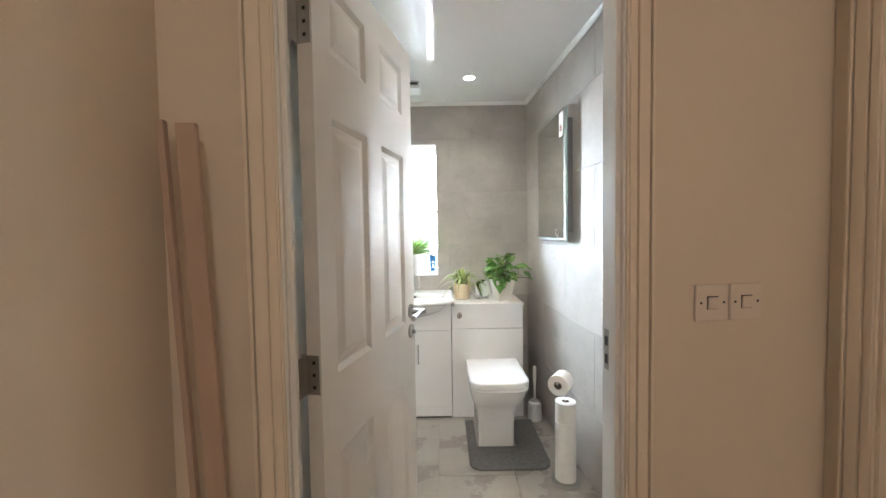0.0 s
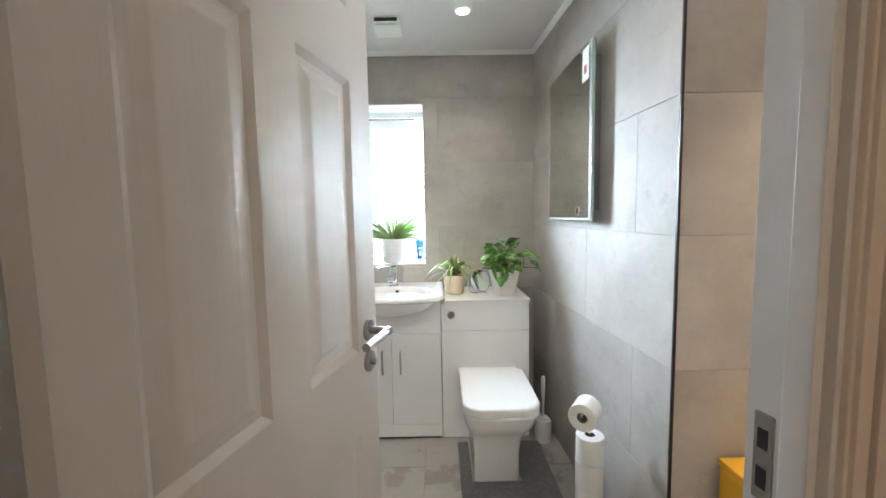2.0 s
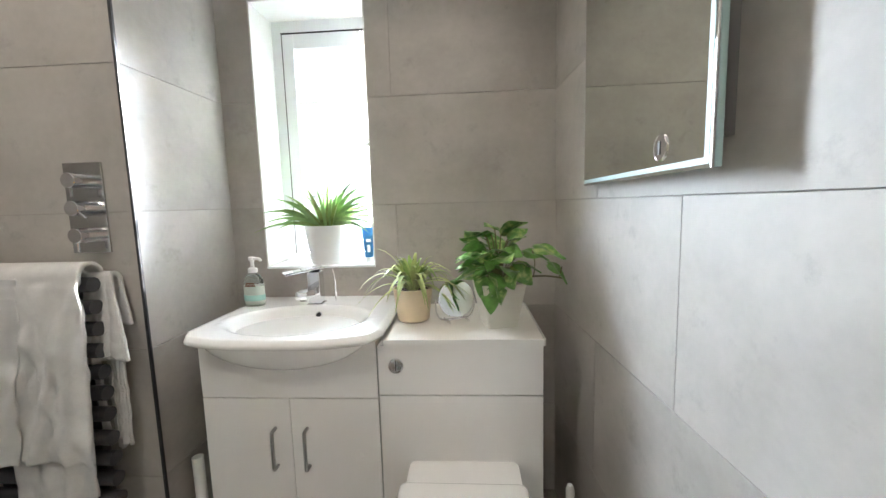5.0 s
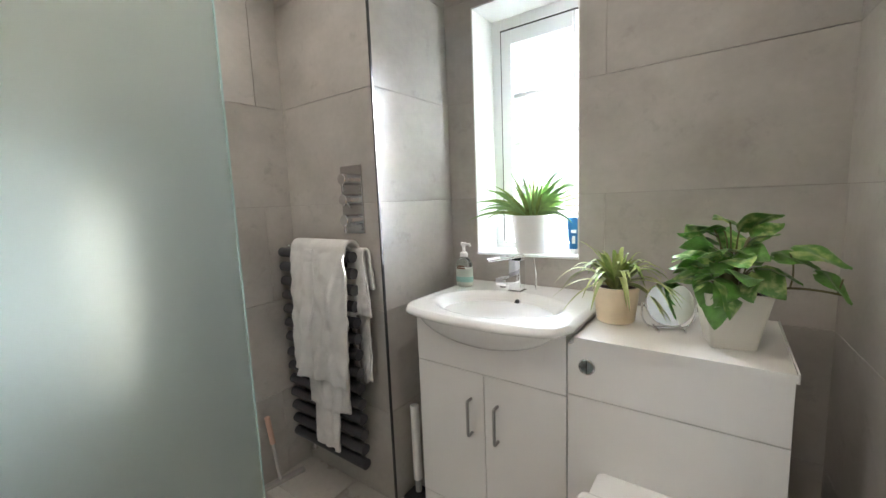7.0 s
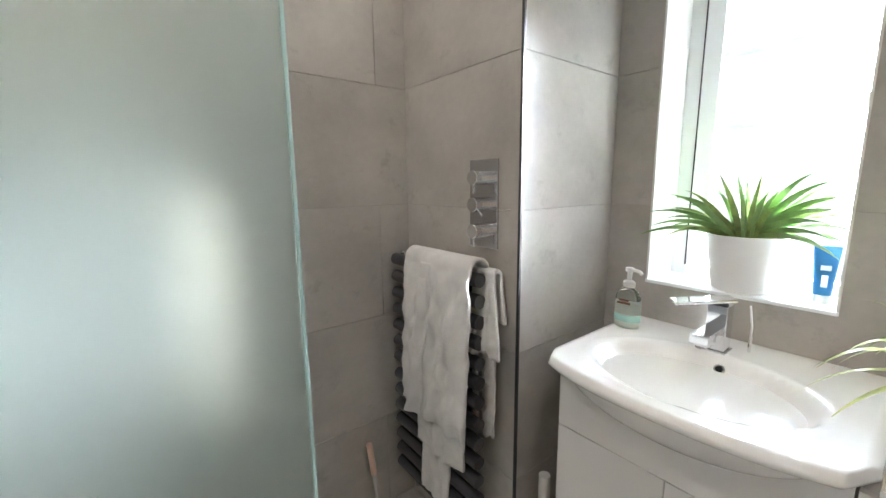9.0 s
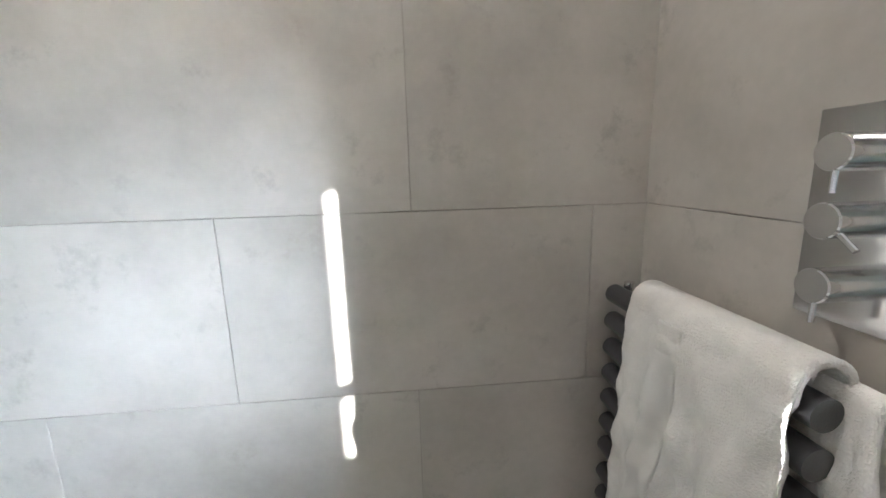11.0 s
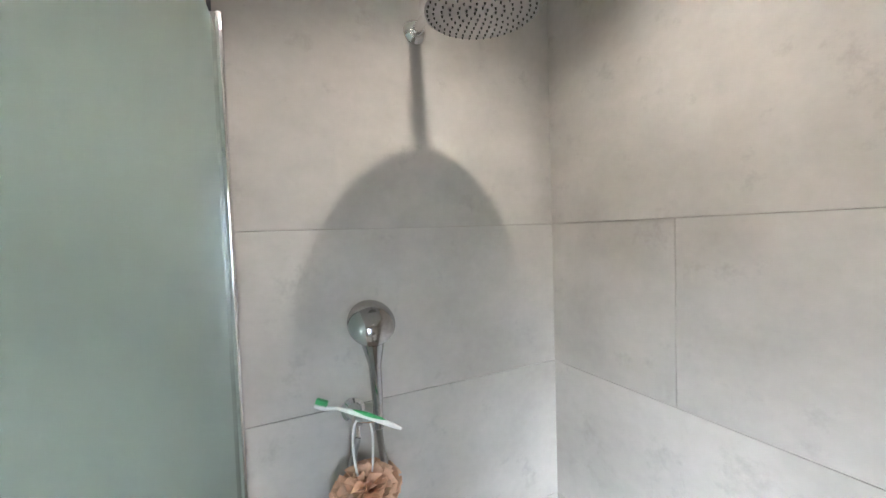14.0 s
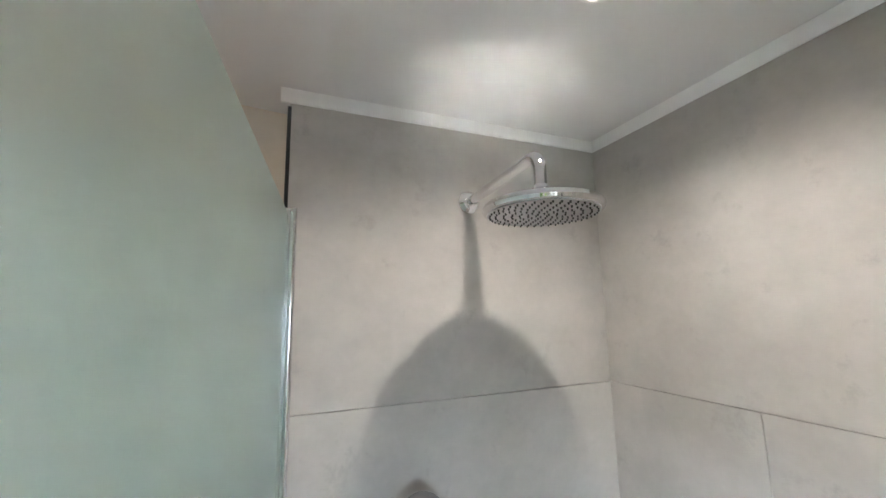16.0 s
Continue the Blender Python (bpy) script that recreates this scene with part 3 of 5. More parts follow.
# ---- the window ----
def build_window():
    x0, x1, z0, z1 = WIN
    win = thing("window_1", Matrix.Identity(4), "narrow white casement window with glazing bars, blown out by daylight", "window", kind="structure")
    ya, yb = Y_WINDOW - 0.0005, 4.068
    lin = 0.006
    for name, s in (("reveal", (x0, x0 + lin, ya, yb, z0, z1)), ("reveal", (x1 - lin, x1, ya, yb, z0, z1)), ("reveal", (x0, x1, ya, yb, z1 - lin, z1))):
        part(name, boxes(s), WHITE_PAINT, win, "white painted reveal")
    part("window_sill", boxes((x0, x1, ya - 0.004, yb, z0 - 0.002, z0 + 0.008), bevel=0.002), UPVC, win, "white sill")
    fa, fb = 4.062, 4.130
    fw = 0.050
    for s in ((x0 + lin, x0 + fw, fa, fb, z0, z1), (x1 - 0.004, x1, fa, 4.073, z0, z1), (x0 + fw, x1 - 0.004, fa, fb, z1 - fw, z1), (x0 + fw, x1 - 0.004, fa, fb, z0, z0 + 0.040)):
        part("window_frame", boxes(s, bevel=0.002), UPVC, win)
    sash = part("sash", boxes((0.066, 0.116, 4.050, 4.112, 1.030, 1.972), (0.392, 0.409, 4.050, 4.112, 1.030, 1.972), (0.116, 0.392, 4.050, 4.112, 1.910, 1.972), (0.116, 0.392, 4.050, 4.112, 1.030, 1.078), bevel=0.003), UPVC, win, "white casement sash standing ajar")
    part("seal", boxes((0.0605, 0.0655, 4.056, 4.064, 1.022, 1.980), (0.060, 0.448, 4.056, 4.064, 1.9735, 1.9805)), DARK, sash, "dark rubber seal")
    for z in (1.273, 1.470, 1.688):
        part("glazing_bar", boxes((0.116, 0.392, 4.070, 4.104, z - 0.009, z + 0.009), bevel=0.002), UPVC, sash)
    levels = (1.078, 1.264, 1.282, 1.461, 1.479, 1.679, 1.697, 1.910)
    for a, b in zip(levels[::2], levels[1::2]):
        # milky instead of clear, to look evenly bright and stop the sun's beam
        part("pane", boxes((0.114, 0.394, 4.108, 4.112, a - 0.002, b + 0.002)), MILKY, sash, "milky pane standing in for clear glass")
    part("stay", boxes((0.4095, 0.466, 4.075, 4.100, 1.030, 1.170), bevel=0.004), UPVC, sash, "casement stay")
    bm = boxes((0.394, 0.464, 4.030, 4.052, 1.489, 1.521), bevel=0.003)
    tube([(0.436, 4.034, 1.504), (0.400, 4.022, 1.506), (0.318, 4.026, 1.508)], 0.008, 12, bm)
    part("window_handle", bm, UPVC, sash, "white lever window handle")
    # the bright distance: a sheet that glows by itself and helps light the panes
    setting("backdrop", boxes((-80, 40, 62, 62.5, -8, 17)), OUTSIDE, "glowing sheet standing in for the bright outdoors beyond the window", "backdrop")
    setting("ground", boxes((-120, 120, 4.6, 140, -3.2, -3.0)), surface("outside_paving", (0.42, 0.41, 0.39), 0.8, vary=0.1), "pale paved ground outside the window", "ground")
    bm = boxes((X_LEFT - 0.2, x0 - 0.002, 4.16, 4.32, -3.0, 2.6), (x1 + 0.330, X_ALCOVE + 0.15, 4.16, 4.32, -3.0, 2.6), (x0 - 0.002, x1 + 0.330, 4.16, 4.32, -3.0, z0 - 0.03), (x0 - 0.002, x1 + 0.330, 4.16, 4.32, z1 + 0.25, 2.6))
    setting("wall_outer", bm, surface("outer_brick_render", (0.55, 0.50, 0.45), 0.8), "rendered outer wall round the window", "wall")


build_window()


# ---- fixtures on the ceiling ----
def downlight(x, y):
    ob = thing("downlight", pose(x, y, CEIL), "small recessed white ceiling downlight, switched on", "ceiling light", "ceiling downlights")
    bm = bmesh.new()
    rings = [[bm.verts.new((r * math.cos(2 * math.pi * k / 32), r * math.sin(2 * math.pi * k / 32), z)) for k in range(32)] for r, z in ((0.042, -0.0003), (0.041, -0.005), (0.034, -0.006), (0.031, -0.003))]
    for a, b in zip(rings, rings[1:]):
        for k in range(32):
            bm.faces.new((a[k], a[(k + 1) % 32], b[(k + 1) % 32], b[k]))
    part("bezel", bm, WHITE_PLASTIC, ob)
    part("lens", lathe([(0.030, -0.0035), (0.030, -0.001)], 32), LED, ob, "glowing lens")


# the last fitting is made up to go with its added lamp
for dx, dy in DOWNLIGHTS:
    downlight(dx, dy)


def extractor():
    fan = thing("extractor_fan", pose(0.299, 3.510, CEIL), "square white extractor fan box on the ceiling", "fan")
    part("housing", boxes((-0.075, 0.075, -0.085, 0.085, -0.032, -0.0005), bevel=0.006), WHITE_PLASTIC, fan)
    part("cover", boxes((-0.066, 0.066, -0.076, 0.076, -0.042, -0.036), bevel=0.003), WHITE_PLASTIC, fan)
    part("slot", boxes((-0.060, 0.060, -0.0865, -0.084, -0.026, -0.008)), DARK, fan, "dark air slot")


extractor()


# ---- vanity unit, basin, WC ----
Y_FRONT = 3.457


def build_vanity():
    x0, x1 = -0.010, 0.562
    unit = thing("vanity_unit", pose(0, 0, 0), "white gloss two-door vanity unit under the basin", "cabinet")
    part("body", boxes((x0, x1, Y_FRONT + 0.019, Y_WINDOW - 0.003, 0.012, 0.822)), GLOSS_WHITE, unit)
    part("fascia", boxes((x0, x1, Y_FRONT, Y_FRONT + 0.018, 0.632, 0.822), bevel=0.0015), GLOSS_WHITE, unit)
    mid = (x0 + x1) / 2
    for a, b, hx in ((x0, mid - 0.0012, mid - 0.052), (mid + 0.0012, x1, mid + 0.052)):
        door = part("door", boxes((a, b, Y_FRONT, Y_FRONT + 0.018, 0.088, 0.629), bevel=0.0015), GLOSS_WHITE, unit)
        pts = [Vector((hx, Y_FRONT + 0.002, 0.530))] + arc((hx, Y_FRONT - 0.020, 0.530), (hx, Y_FRONT - 0.028, 0.530), (hx, Y_FRONT - 0.028, 0.520), 4) + arc((hx, Y_FRONT - 0.028, 0.412), (hx, Y_FRONT - 0.028, 0.402), (hx, Y_FRONT - 0.020, 0.402), 4) + [Vector((hx, Y_FRONT + 0.002, 0.402))]
        part("handle", tube(pts, 0.0056, 10), STEEL, door, "brushed steel bow handle")
    part("plinth", boxes((x0, x1, Y_FRONT + 0.001, Y_FRONT + 0.018, 0.012, 0.085), bevel=0.001), GLOSS_WHITE, unit)
    part("foot_shadow_gap", boxes((x0 + 0.01, x1 - 0.01, Y_FRONT + 0.006, Y_FRONT + 0.03, 0.0, 0.012)), DARK, unit)


build_vanity()


def build_basin():
    """A ceramic vanity basin: flat deck, oval bowl, bowed front with a belly under it."""
    x0, x1, yb = -0.030, 0.586, Y_WINDOW - 0.003
    cx, top = (x0 + x1) / 2, 0.858

    def front(x):
        s = abs(x - cx) / ((x1 - x0) / 2)
        return 3.340 + 0.062 * max(0.0, s) ** 2.6 + (0.10 * max(0.0, s - 0.90) / 0.10 if s > 0.90 else 0.0) * 0.5

    basin = thing("basin", pose(0, 0, 0), "white ceramic vanity basin with a bowed front", "basin")
    bm = bmesh.new()
    nx, ny = 56, 44
    bowl_c, bowl_r = (cx - 0.002, 3.560), (0.232, 0.168)
    grid = []
    for j in range(ny + 1):
        row = []
        for i in range(nx + 1):
            x = x0 + (x1 - x0) * i / nx
            yf = front(x)
            y = yf + (yb - yf) * (j / ny) ** 1.15
            q = math.hypot((x - bowl_c[0]) / bowl_r[0], (y - bowl_c[1]) / bowl_r[1])
            z = top
            if q < 1.0:
                z -= 0.125 * (1 - q ** 2.6)
            elif q < 1.10:
                z -= 0.004 * (1.10 - q) / 0.10 - 0.003
            edge = min(x - x0, x1 - x, (y - yf))
            if edge < 0.012:
                z -= 0.012 * (1 - edge / 0.012) ** 2
            row.append(bm.verts.new((x, y, z)))
        grid.append(row)
    for j in range(ny):
        for i in range(nx):
            bm.faces.new((grid[j][i], grid[j][i + 1], grid[j + 1][i + 1], grid[j + 1][i]))
    rim = [grid[0][i] for i in range(nx + 1)] + [grid[j][nx] for j in range(1, ny + 1)] + [grid[ny][i] for i in range(nx - 1, -1, -1)] + [grid[j][0] for j in range(ny - 1, 0, -1)]
    loops = [rim]
    for drop, inset in ((0.005, -0.002), (0.011, -0.001), (0.017, 0.004), (0.021, 0.014)):
        ring = []
        for v in rim:
            d = Vector((cx - v.co.x, 3.60 - v.co.y, 0)).normalized()
            ring.append(bm.verts.new((min(max(v.co.x + d.x * inset, x0 - 0.003), x1 + 0.003), min(v.co.y + d.y * inset, yb), top - 0.012 - drop)))
        loops.append(ring)
    for a, b in zip(loops, loops[1:]):
        n = len(a)
        for k in range(n):
            bm.faces.new((a[k], a[(k + 1) % n], b[(k + 1) % n], b[k]))
    bm.faces.new(loops[-1])
    part("bowl", bm, CERAMIC, basin, smooth=50)
    # the belly under the bowed front
    bm = bmesh.new()
    rings = []
    for k in range(11):
        s = k / 10
        z = top - 0.026 - 0.106 * s
        shrink = math.sqrt(max(0.0, 1 - s ** 1.7))
        ring = []
        for i in range(41):
            a = math.pi * i / 40
            ring.append(bm.verts.new((cx - 0.005 + 0.268 * shrink * math.cos(a), Y_FRONT + 0.02 - (0.124 * shrink + 0.001) * math.sin(a) ** 0.85, z)))
        rings.append(ring)
    for a, b in zip(rings, rings[1:]):
        for i in range(40):
            bm.faces.new((a[i], a[i + 1], b[i + 1], b[i]))
    part("belly", bm, CERAMIC, basin, smooth=60)
    ring = part("overflow", lathe([(0.0125, 0), (0.0125, 0.003), (0.010, 0.004), (0.001, 0.0035)], 24), CHROME, basin, "chrome overflow ring", Matrix.Translation((0.290, 3.706, 0.829)) @ pose(0, 0, 0, 58))
    part("hole", lathe([(0.0085, 0), (0.0085, 0.0048)], 20), DARK, ring, matrix=Matrix.Identity(4))
    part("waste", lathe([(0.030, 0), (0.030, 0.004), (0.026, 0.007), (0.001, 0.008)], 28), CHROME, basin, "chrome waste plug", pose(0.282, 3.560, 0.734))


build_basin()


def build_tap():
    tap = thing("mixer_tap", pose(0.262, 3.765, 0.857), "square chrome mixer tap with a flat lever on the basin", "tap")
    part("base", boxes((-0.029, 0.029, -0.029, 0.029, 0, 0.006), bevel=0.002), CHROME, tap)
    part("column", boxes((-0.024, 0.024, -0.024, 0.024, 0.006, 0.128), bevel=0.003), CHROME, tap)
    part("spout", boxes((-0.021, 0.021, -0.140, -0.022, 0.048, 0.076), bevel=0.003), CHROME, tap)
    part("aerator", lathe([(0.012, 0.040), (0.013, 0.048)], 20, (0, -0.120)), STEEL, tap)
    part("neck", lathe([(0.018, 0.128), (0.018, 0.135)], 24), DARK, tap, "dark gap under the lever")
    ob = part("lever", boxes((-0.118, 0.028, -0.025, 0.025, 0, 0.010), bevel=0.003), CHROME, tap, "flat chrome lever")
    ob.matrix_basis = Matrix.Translation((0.0, 0.0, 0.136)) @ pose(0, 0, 0, 0, -6, 40)
    part("pop_up_rod", tube([(0.060, 0.045, 0), (0.062, 0.045, 0.07), (0.055, 0.04, 0.128)], 0.004, 8), CHROME, tap)


build_tap()


def build_wc_unit():
    x0, x1 = 0.566, 1.070
    unit = thing("toilet_unit", pose(0, 0, 0), "white gloss cistern unit with a chrome flush button", "cabinet")
    part("body", boxes((x0, x1, Y_FRONT + 0.019, Y_WINDOW - 0.003, 0.0, 0.800)), GLOSS_WHITE, unit)
    part("upper_panel", boxes((x0, x1, Y_FRONT, Y_FRONT + 0.018, 0.643, 0.800), bevel=0.0015), GLOSS_WHITE, unit)
    part("lower_panel", boxes((x0, x1, Y_FRONT, Y_FRONT + 0.018, 0.004, 0.640), bevel=0.0015), GLOSS_WHITE, unit)
    button = part("flush_button", lathe([(0.024, 0), (0.024, 0.004), (0.022, 0.007), (0.019, 0.0075), (0.018, 0.006), (0.001, 0.0055)], 32), CHROME, unit, "round chrome flush button", Matrix.Translation((0.622, Y_FRONT, 0.737)) @ pose(0, 0, 0, 90))
    part("split", boxes((-0.001, 0.001, -0.018, 0.018, 0.0058, 0.0066)), DARK, button)
    top = thing("worktop", pose(0, 0, 0), "cream white laminate top on the cistern unit", "worktop")
    part("slab", boxes((x0 + 0.022, x1 + 0.001, Y_FRONT - 0.006, Y_WINDOW - 0.002, 0.8005, 0.8215), bevel=0.002), LAMINATE, top)
    part("front_edging", boxes((x0 + 0.022, x1 + 0.001, Y_FRONT - 0.0075, Y_FRONT - 0.0062, 0.8010, 0.8212)), GLOSS_WHITE, top, "white front edging strip")
    part("end_edging", boxes((x1 + 0.0012, x1 + 0.006, Y_FRONT - 0.0075, Y_WINDOW - 0.002, 0.8005, 0.8235), bevel=0.001), GLOSS_WHITE, top, "raised white end strip")


build_wc_unit()


def build_toilet():
    cx, back = 0.825, Y_FRONT - 0.001
    wc = thing("toilet", pose(0, 0, 0), "white square back-to-wall toilet with closed lid", "toilet")

    def outline(y_front, y_back, half, r):
        return rounded_rect(cx - half, cx + half, y_front, y_back, (r, r, 0.02, 0.02), 8)

    bm = bmesh.new()
    sections = [(0.0, 3.070, 0.108, 0.020), (0.012, 3.066, 0.109, 0.020), (0.150, 3.060, 0.110, 0.022), (0.235, 3.030, 0.118, 0.035), (0.300, 2.960, 0.140, 0.060), (0.350, 2.900, 0.156, 0.085), (0.395, 2.868, 0.165, 0.100), (0.425, 2.860, 0.167, 0.105)]
    rings = [[bm.verts.new((x, y, z)) for x, y in outline(yf, back, half, r)] for z, yf, half, r in sections]
    for a, b in zip(rings, rings[1:]):
        n = len(a)
        for k in range(n):
            bm.faces.new((a[k], a[(k + 1) % n], b[(k + 1) % n], b[k]))
    bm.faces.new(rings[0][::-1])
    bm.faces.new(rings[-1])
    part("pan", bm, CERAMIC, wc, smooth=50)
    for name, z0, z1, grow in (("seat", 0.4262, 0.444, 0.003), ("lid", 0.4462, 0.482, 0.005)):
        bm = bmesh.new()
        rings = []
        for z, d in ((z0, -0.003), (z0 + 0.003, 0.0), (z1 - 0.010, 0.0), (z1 - 0.003, -0.004), (z1, -0.012)):
            rings.append([bm.verts.new((x, y, z)) for x, y in rounded_rect(cx - 0.167 - grow - d, cx + 0.167 + grow + d, 2.845 - grow - d, 3.292 + d, (0.095, 0.095, 0.018, 0.018), 10)])
        for a, b in zip(rings, rings[1:]):
            n = len(a)
            for k in range(n):
                bm.faces.new((a[k], a[(k + 1) % n], b[(k + 1) % n], b[k]))
        bm.faces.new(rings[0][::-1])
        bm.faces.new(rings[-1])
        part(name, bm, CERAMIC, wc, smooth=50)
    for hx in (-0.075, 0.075):
        part("hinge", tube([(cx + hx - 0.02, 3.303, 0.438), (cx + hx + 0.02, 3.303, 0.438)], 0.010), CHROME, wc, "chrome seat hinge")


build_toilet()


def build_mat():
    bm = bmesh.new()
    x0, x1, y0, y1 = 0.648, 1.108, 2.822, 3.395
    hole = (0.705, 0.948, 3.055)
    left = [(x0, y1), *rounded_rect(x0, x1, y0, y1, (0.075, 0.075, 0.01, 0.01), 8)[:18], (x1, y1), (hole[1], y1), (hole[1], hole[2]), (hole[0], hole[2]), (hole[0], y1)]
    low = [bm.verts.new((x, y, 0.0005)) for x, y in left]
    high = [bm.verts.new((x, y, 0.011)) for x, y in left]
    n = len(left)
    for k in range(n):
        bm.faces.new((low[k], low[(k + 1) % n], high[(k + 1) % n], high[k]))
    bm.faces.new(high)
    bm.faces.new(low[::-1])
    tagged(new("pedestal_mat", mesh_from("pedestal_mat", bm, MAT_GREY)), "dark grey pedestal mat round the toilet foot", "mat")


build_mat()


# ---- mirror cabinet ----
def build_mirror():
    m, _ = run((1.253, 3.886), (1.253, 2.427))
    # x along the wall from the window end; the cabinet stands at negative y
    s0, s1 = 0.386, 0.993
    z0, z1 = 1.268, 2.013
    cab = thing("mirror_cabinet", m, "frameless mirror cabinet with a frosted light border on the wall", "mirror")
    part("carcass", boxes((s0 + 0.030, s1 - 0.045, -0.041, 0.010, z0 + 0.050, z1 - 0.050), bevel=0.002), surface("grey_carcass", (0.22, 0.22, 0.225), 0.35), cab)
    part("mirror_glass", boxes((s0, s1, -0.058, -0.053, z0, z1), bevel=0.0015), MIRROR, cab)
    part("back_glass", boxes((s0 + 0.001, s1 - 0.001, -0.0525, -0.0415, z0 + 0.001, z1 - 0.001), bevel=0.002), GLASS_EDGE, cab, "pale green glass edge")
    for s in ((s1 - 0.016, s1 - 0.004, -0.0586, -0.0581, z0 + 0.006, z1 - 0.006), (s0 + 0.004, s1 - 0.016, -0.0586, -0.0581, z0 + 0.006, z0 + 0.016)):
        part("frosted_border", boxes(s), surface("frosted_border", (0.38, 0.50, 0.50), 0.5), cab)
    sensor = part("touch_sensor", lathe([(0.024, 0), (0.024, 0.002), (0.022, 0.003), (0.0215, 0.0022), (0.001, 0.0022)], 28), CHROME, cab, "round chrome touch sensor", Matrix.Translation((s1 - 0.147, -0.058, z0 + 0.047)) @ pose(0, 0, 0, 90))
    part("sensor_dot", boxes((-0.008, 0.002, -0.012, 0.012, 0.0023, 0.0030), bevel=0.001), BLACK, sensor)
    sticker = part("sticker", boxes((s1 - 0.105, s1 - 0.030, -0.0586, -0.0581, z1 - 0.150, z1 - 0.015)), PAPER, cab, "white paper sticker with a printed mark")
    part("print", boxes((s1 - 0.085, s1 - 0.055, -0.0592, -0.0587, z1 - 0.120, z1 - 0.085)), surface("red_grey_print", (0.35, 0.12, 0.10), 0.6), sticker)


build_mirror()


# ---- roll holder, brushes ----
def paper_roll(name, radius, core, length, matrix, label, parent=None):
    bm = bmesh.new()
    rings = []
    prof = [(core, 0), (radius - 0.002, 0), (radius, 0.002), (radius, length - 0.002), (radius - 0.002, length), (core, length)]
    for r, z in prof + [prof[0]]:
        rings.append([bm.verts.new((r * math.cos(2 * math.pi * k / 36), r * math.sin(2 * math.pi * k / 36), z)) for k in range(36)])
    for a, b in zip(rings, rings[1:]):
        for k in range(36):
            bm.faces.new((a[k], a[(k + 1) % 36], b[(k + 1) % 36], b[k]))
    ob = thing(name, matrix, label, "toilet roll", "toilet rolls on the stand")
    part("paper", bm, PAPER, ob)
    bm = bmesh.new()
    rings = [[bm.verts.new((r * math.cos(2 * math.pi * k / 24), r * math.sin(2 * math.pi * k / 24), z)) for k in range(24)] for r, z in ((core - 0.0005, 0.001), (core - 0.0005, length - 0.001), (core - 0.002, length - 0.001), (core - 0.002, 0.001), (core - 0.0005, 0.001))]
    for a, b in zip(rings, rings[1:]):
        for k in range(24):
            bm.faces.new((a[k], a[(k + 1) % 24], b[(k + 1) % 24], b[k]))
    part("core", bm, surface("cardboard_core", (0.25, 0.20, 0.16), 0.9), ob, "cardboard core")
    return ob


def build_roll_stand():
    x, y = 1.145, 2.730
    stand = thing("toilet_roll_stand", pose(x, y, 0), "free-standing chrome toilet roll stand by the wall", "roll stand")
    part("base", lathe([(0.075, 0), (0.075, 0.006), (0.070, 0.012), (0.012, 0.014)], 40), STEEL, stand)
    bm = tube([(0, 0, 0.012), (0, 0, 0.555)], 0.006, 12)
    tube(arc((0, 0, 0.545), (0, 0, 0.566), (-0.012, -0.024, 0.566), 6) + [Vector((-0.075, -0.11, 0.566))], 0.006, 12, bm)
    part("pole", bm, CHROME, stand)
    for k in range(4):
        paper_roll("toilet_roll", 0.054 - 0.0006 * (k % 2), 0.020, 0.104, pose(x + 0.001 * (k % 2), y, 0.0145 + 0.1045 * k, 0, 0, 37 * k), "spare white toilet roll stacked on the stand")
    way = Vector((-0.075, -0.11, 0)).normalized()
    rot = way.to_track_quat("Z", "Y").to_matrix().to_4x4()
    paper_roll("toilet_roll", 0.052, 0.020, 0.098, Matrix.Translation((x - 0.014, y - 0.020, 0.553)) @ rot, "started white toilet roll hanging on the stand's arm")


build_roll_stand()


def build_toilet_brush():
    ob = thing("toilet_brush", pose(1.142, 3.420, 0), "white toilet brush in its holder beside the cistern unit", "toilet brush")
    part("holder", lathe([(0.046, 0), (0.048, 0.004), (0.047, 0.110), (0.042, 0.125), (0.030, 0.128)], 28), WHITE_PLASTIC, ob)
    part("collar", lathe([(0.032, 0.128), (0.030, 0.140), (0.012, 0.146)], 24), WHITE_PLASTIC, ob)
    part("handle", lathe([(0.007, 0.146), (0.0075, 0.24), (0.012, 0.30), (0.013, 0.365), (0.008, 0.380), (0.001, 0.382)], 20), WHITE_PLASTIC, ob)


build_toilet_brush()


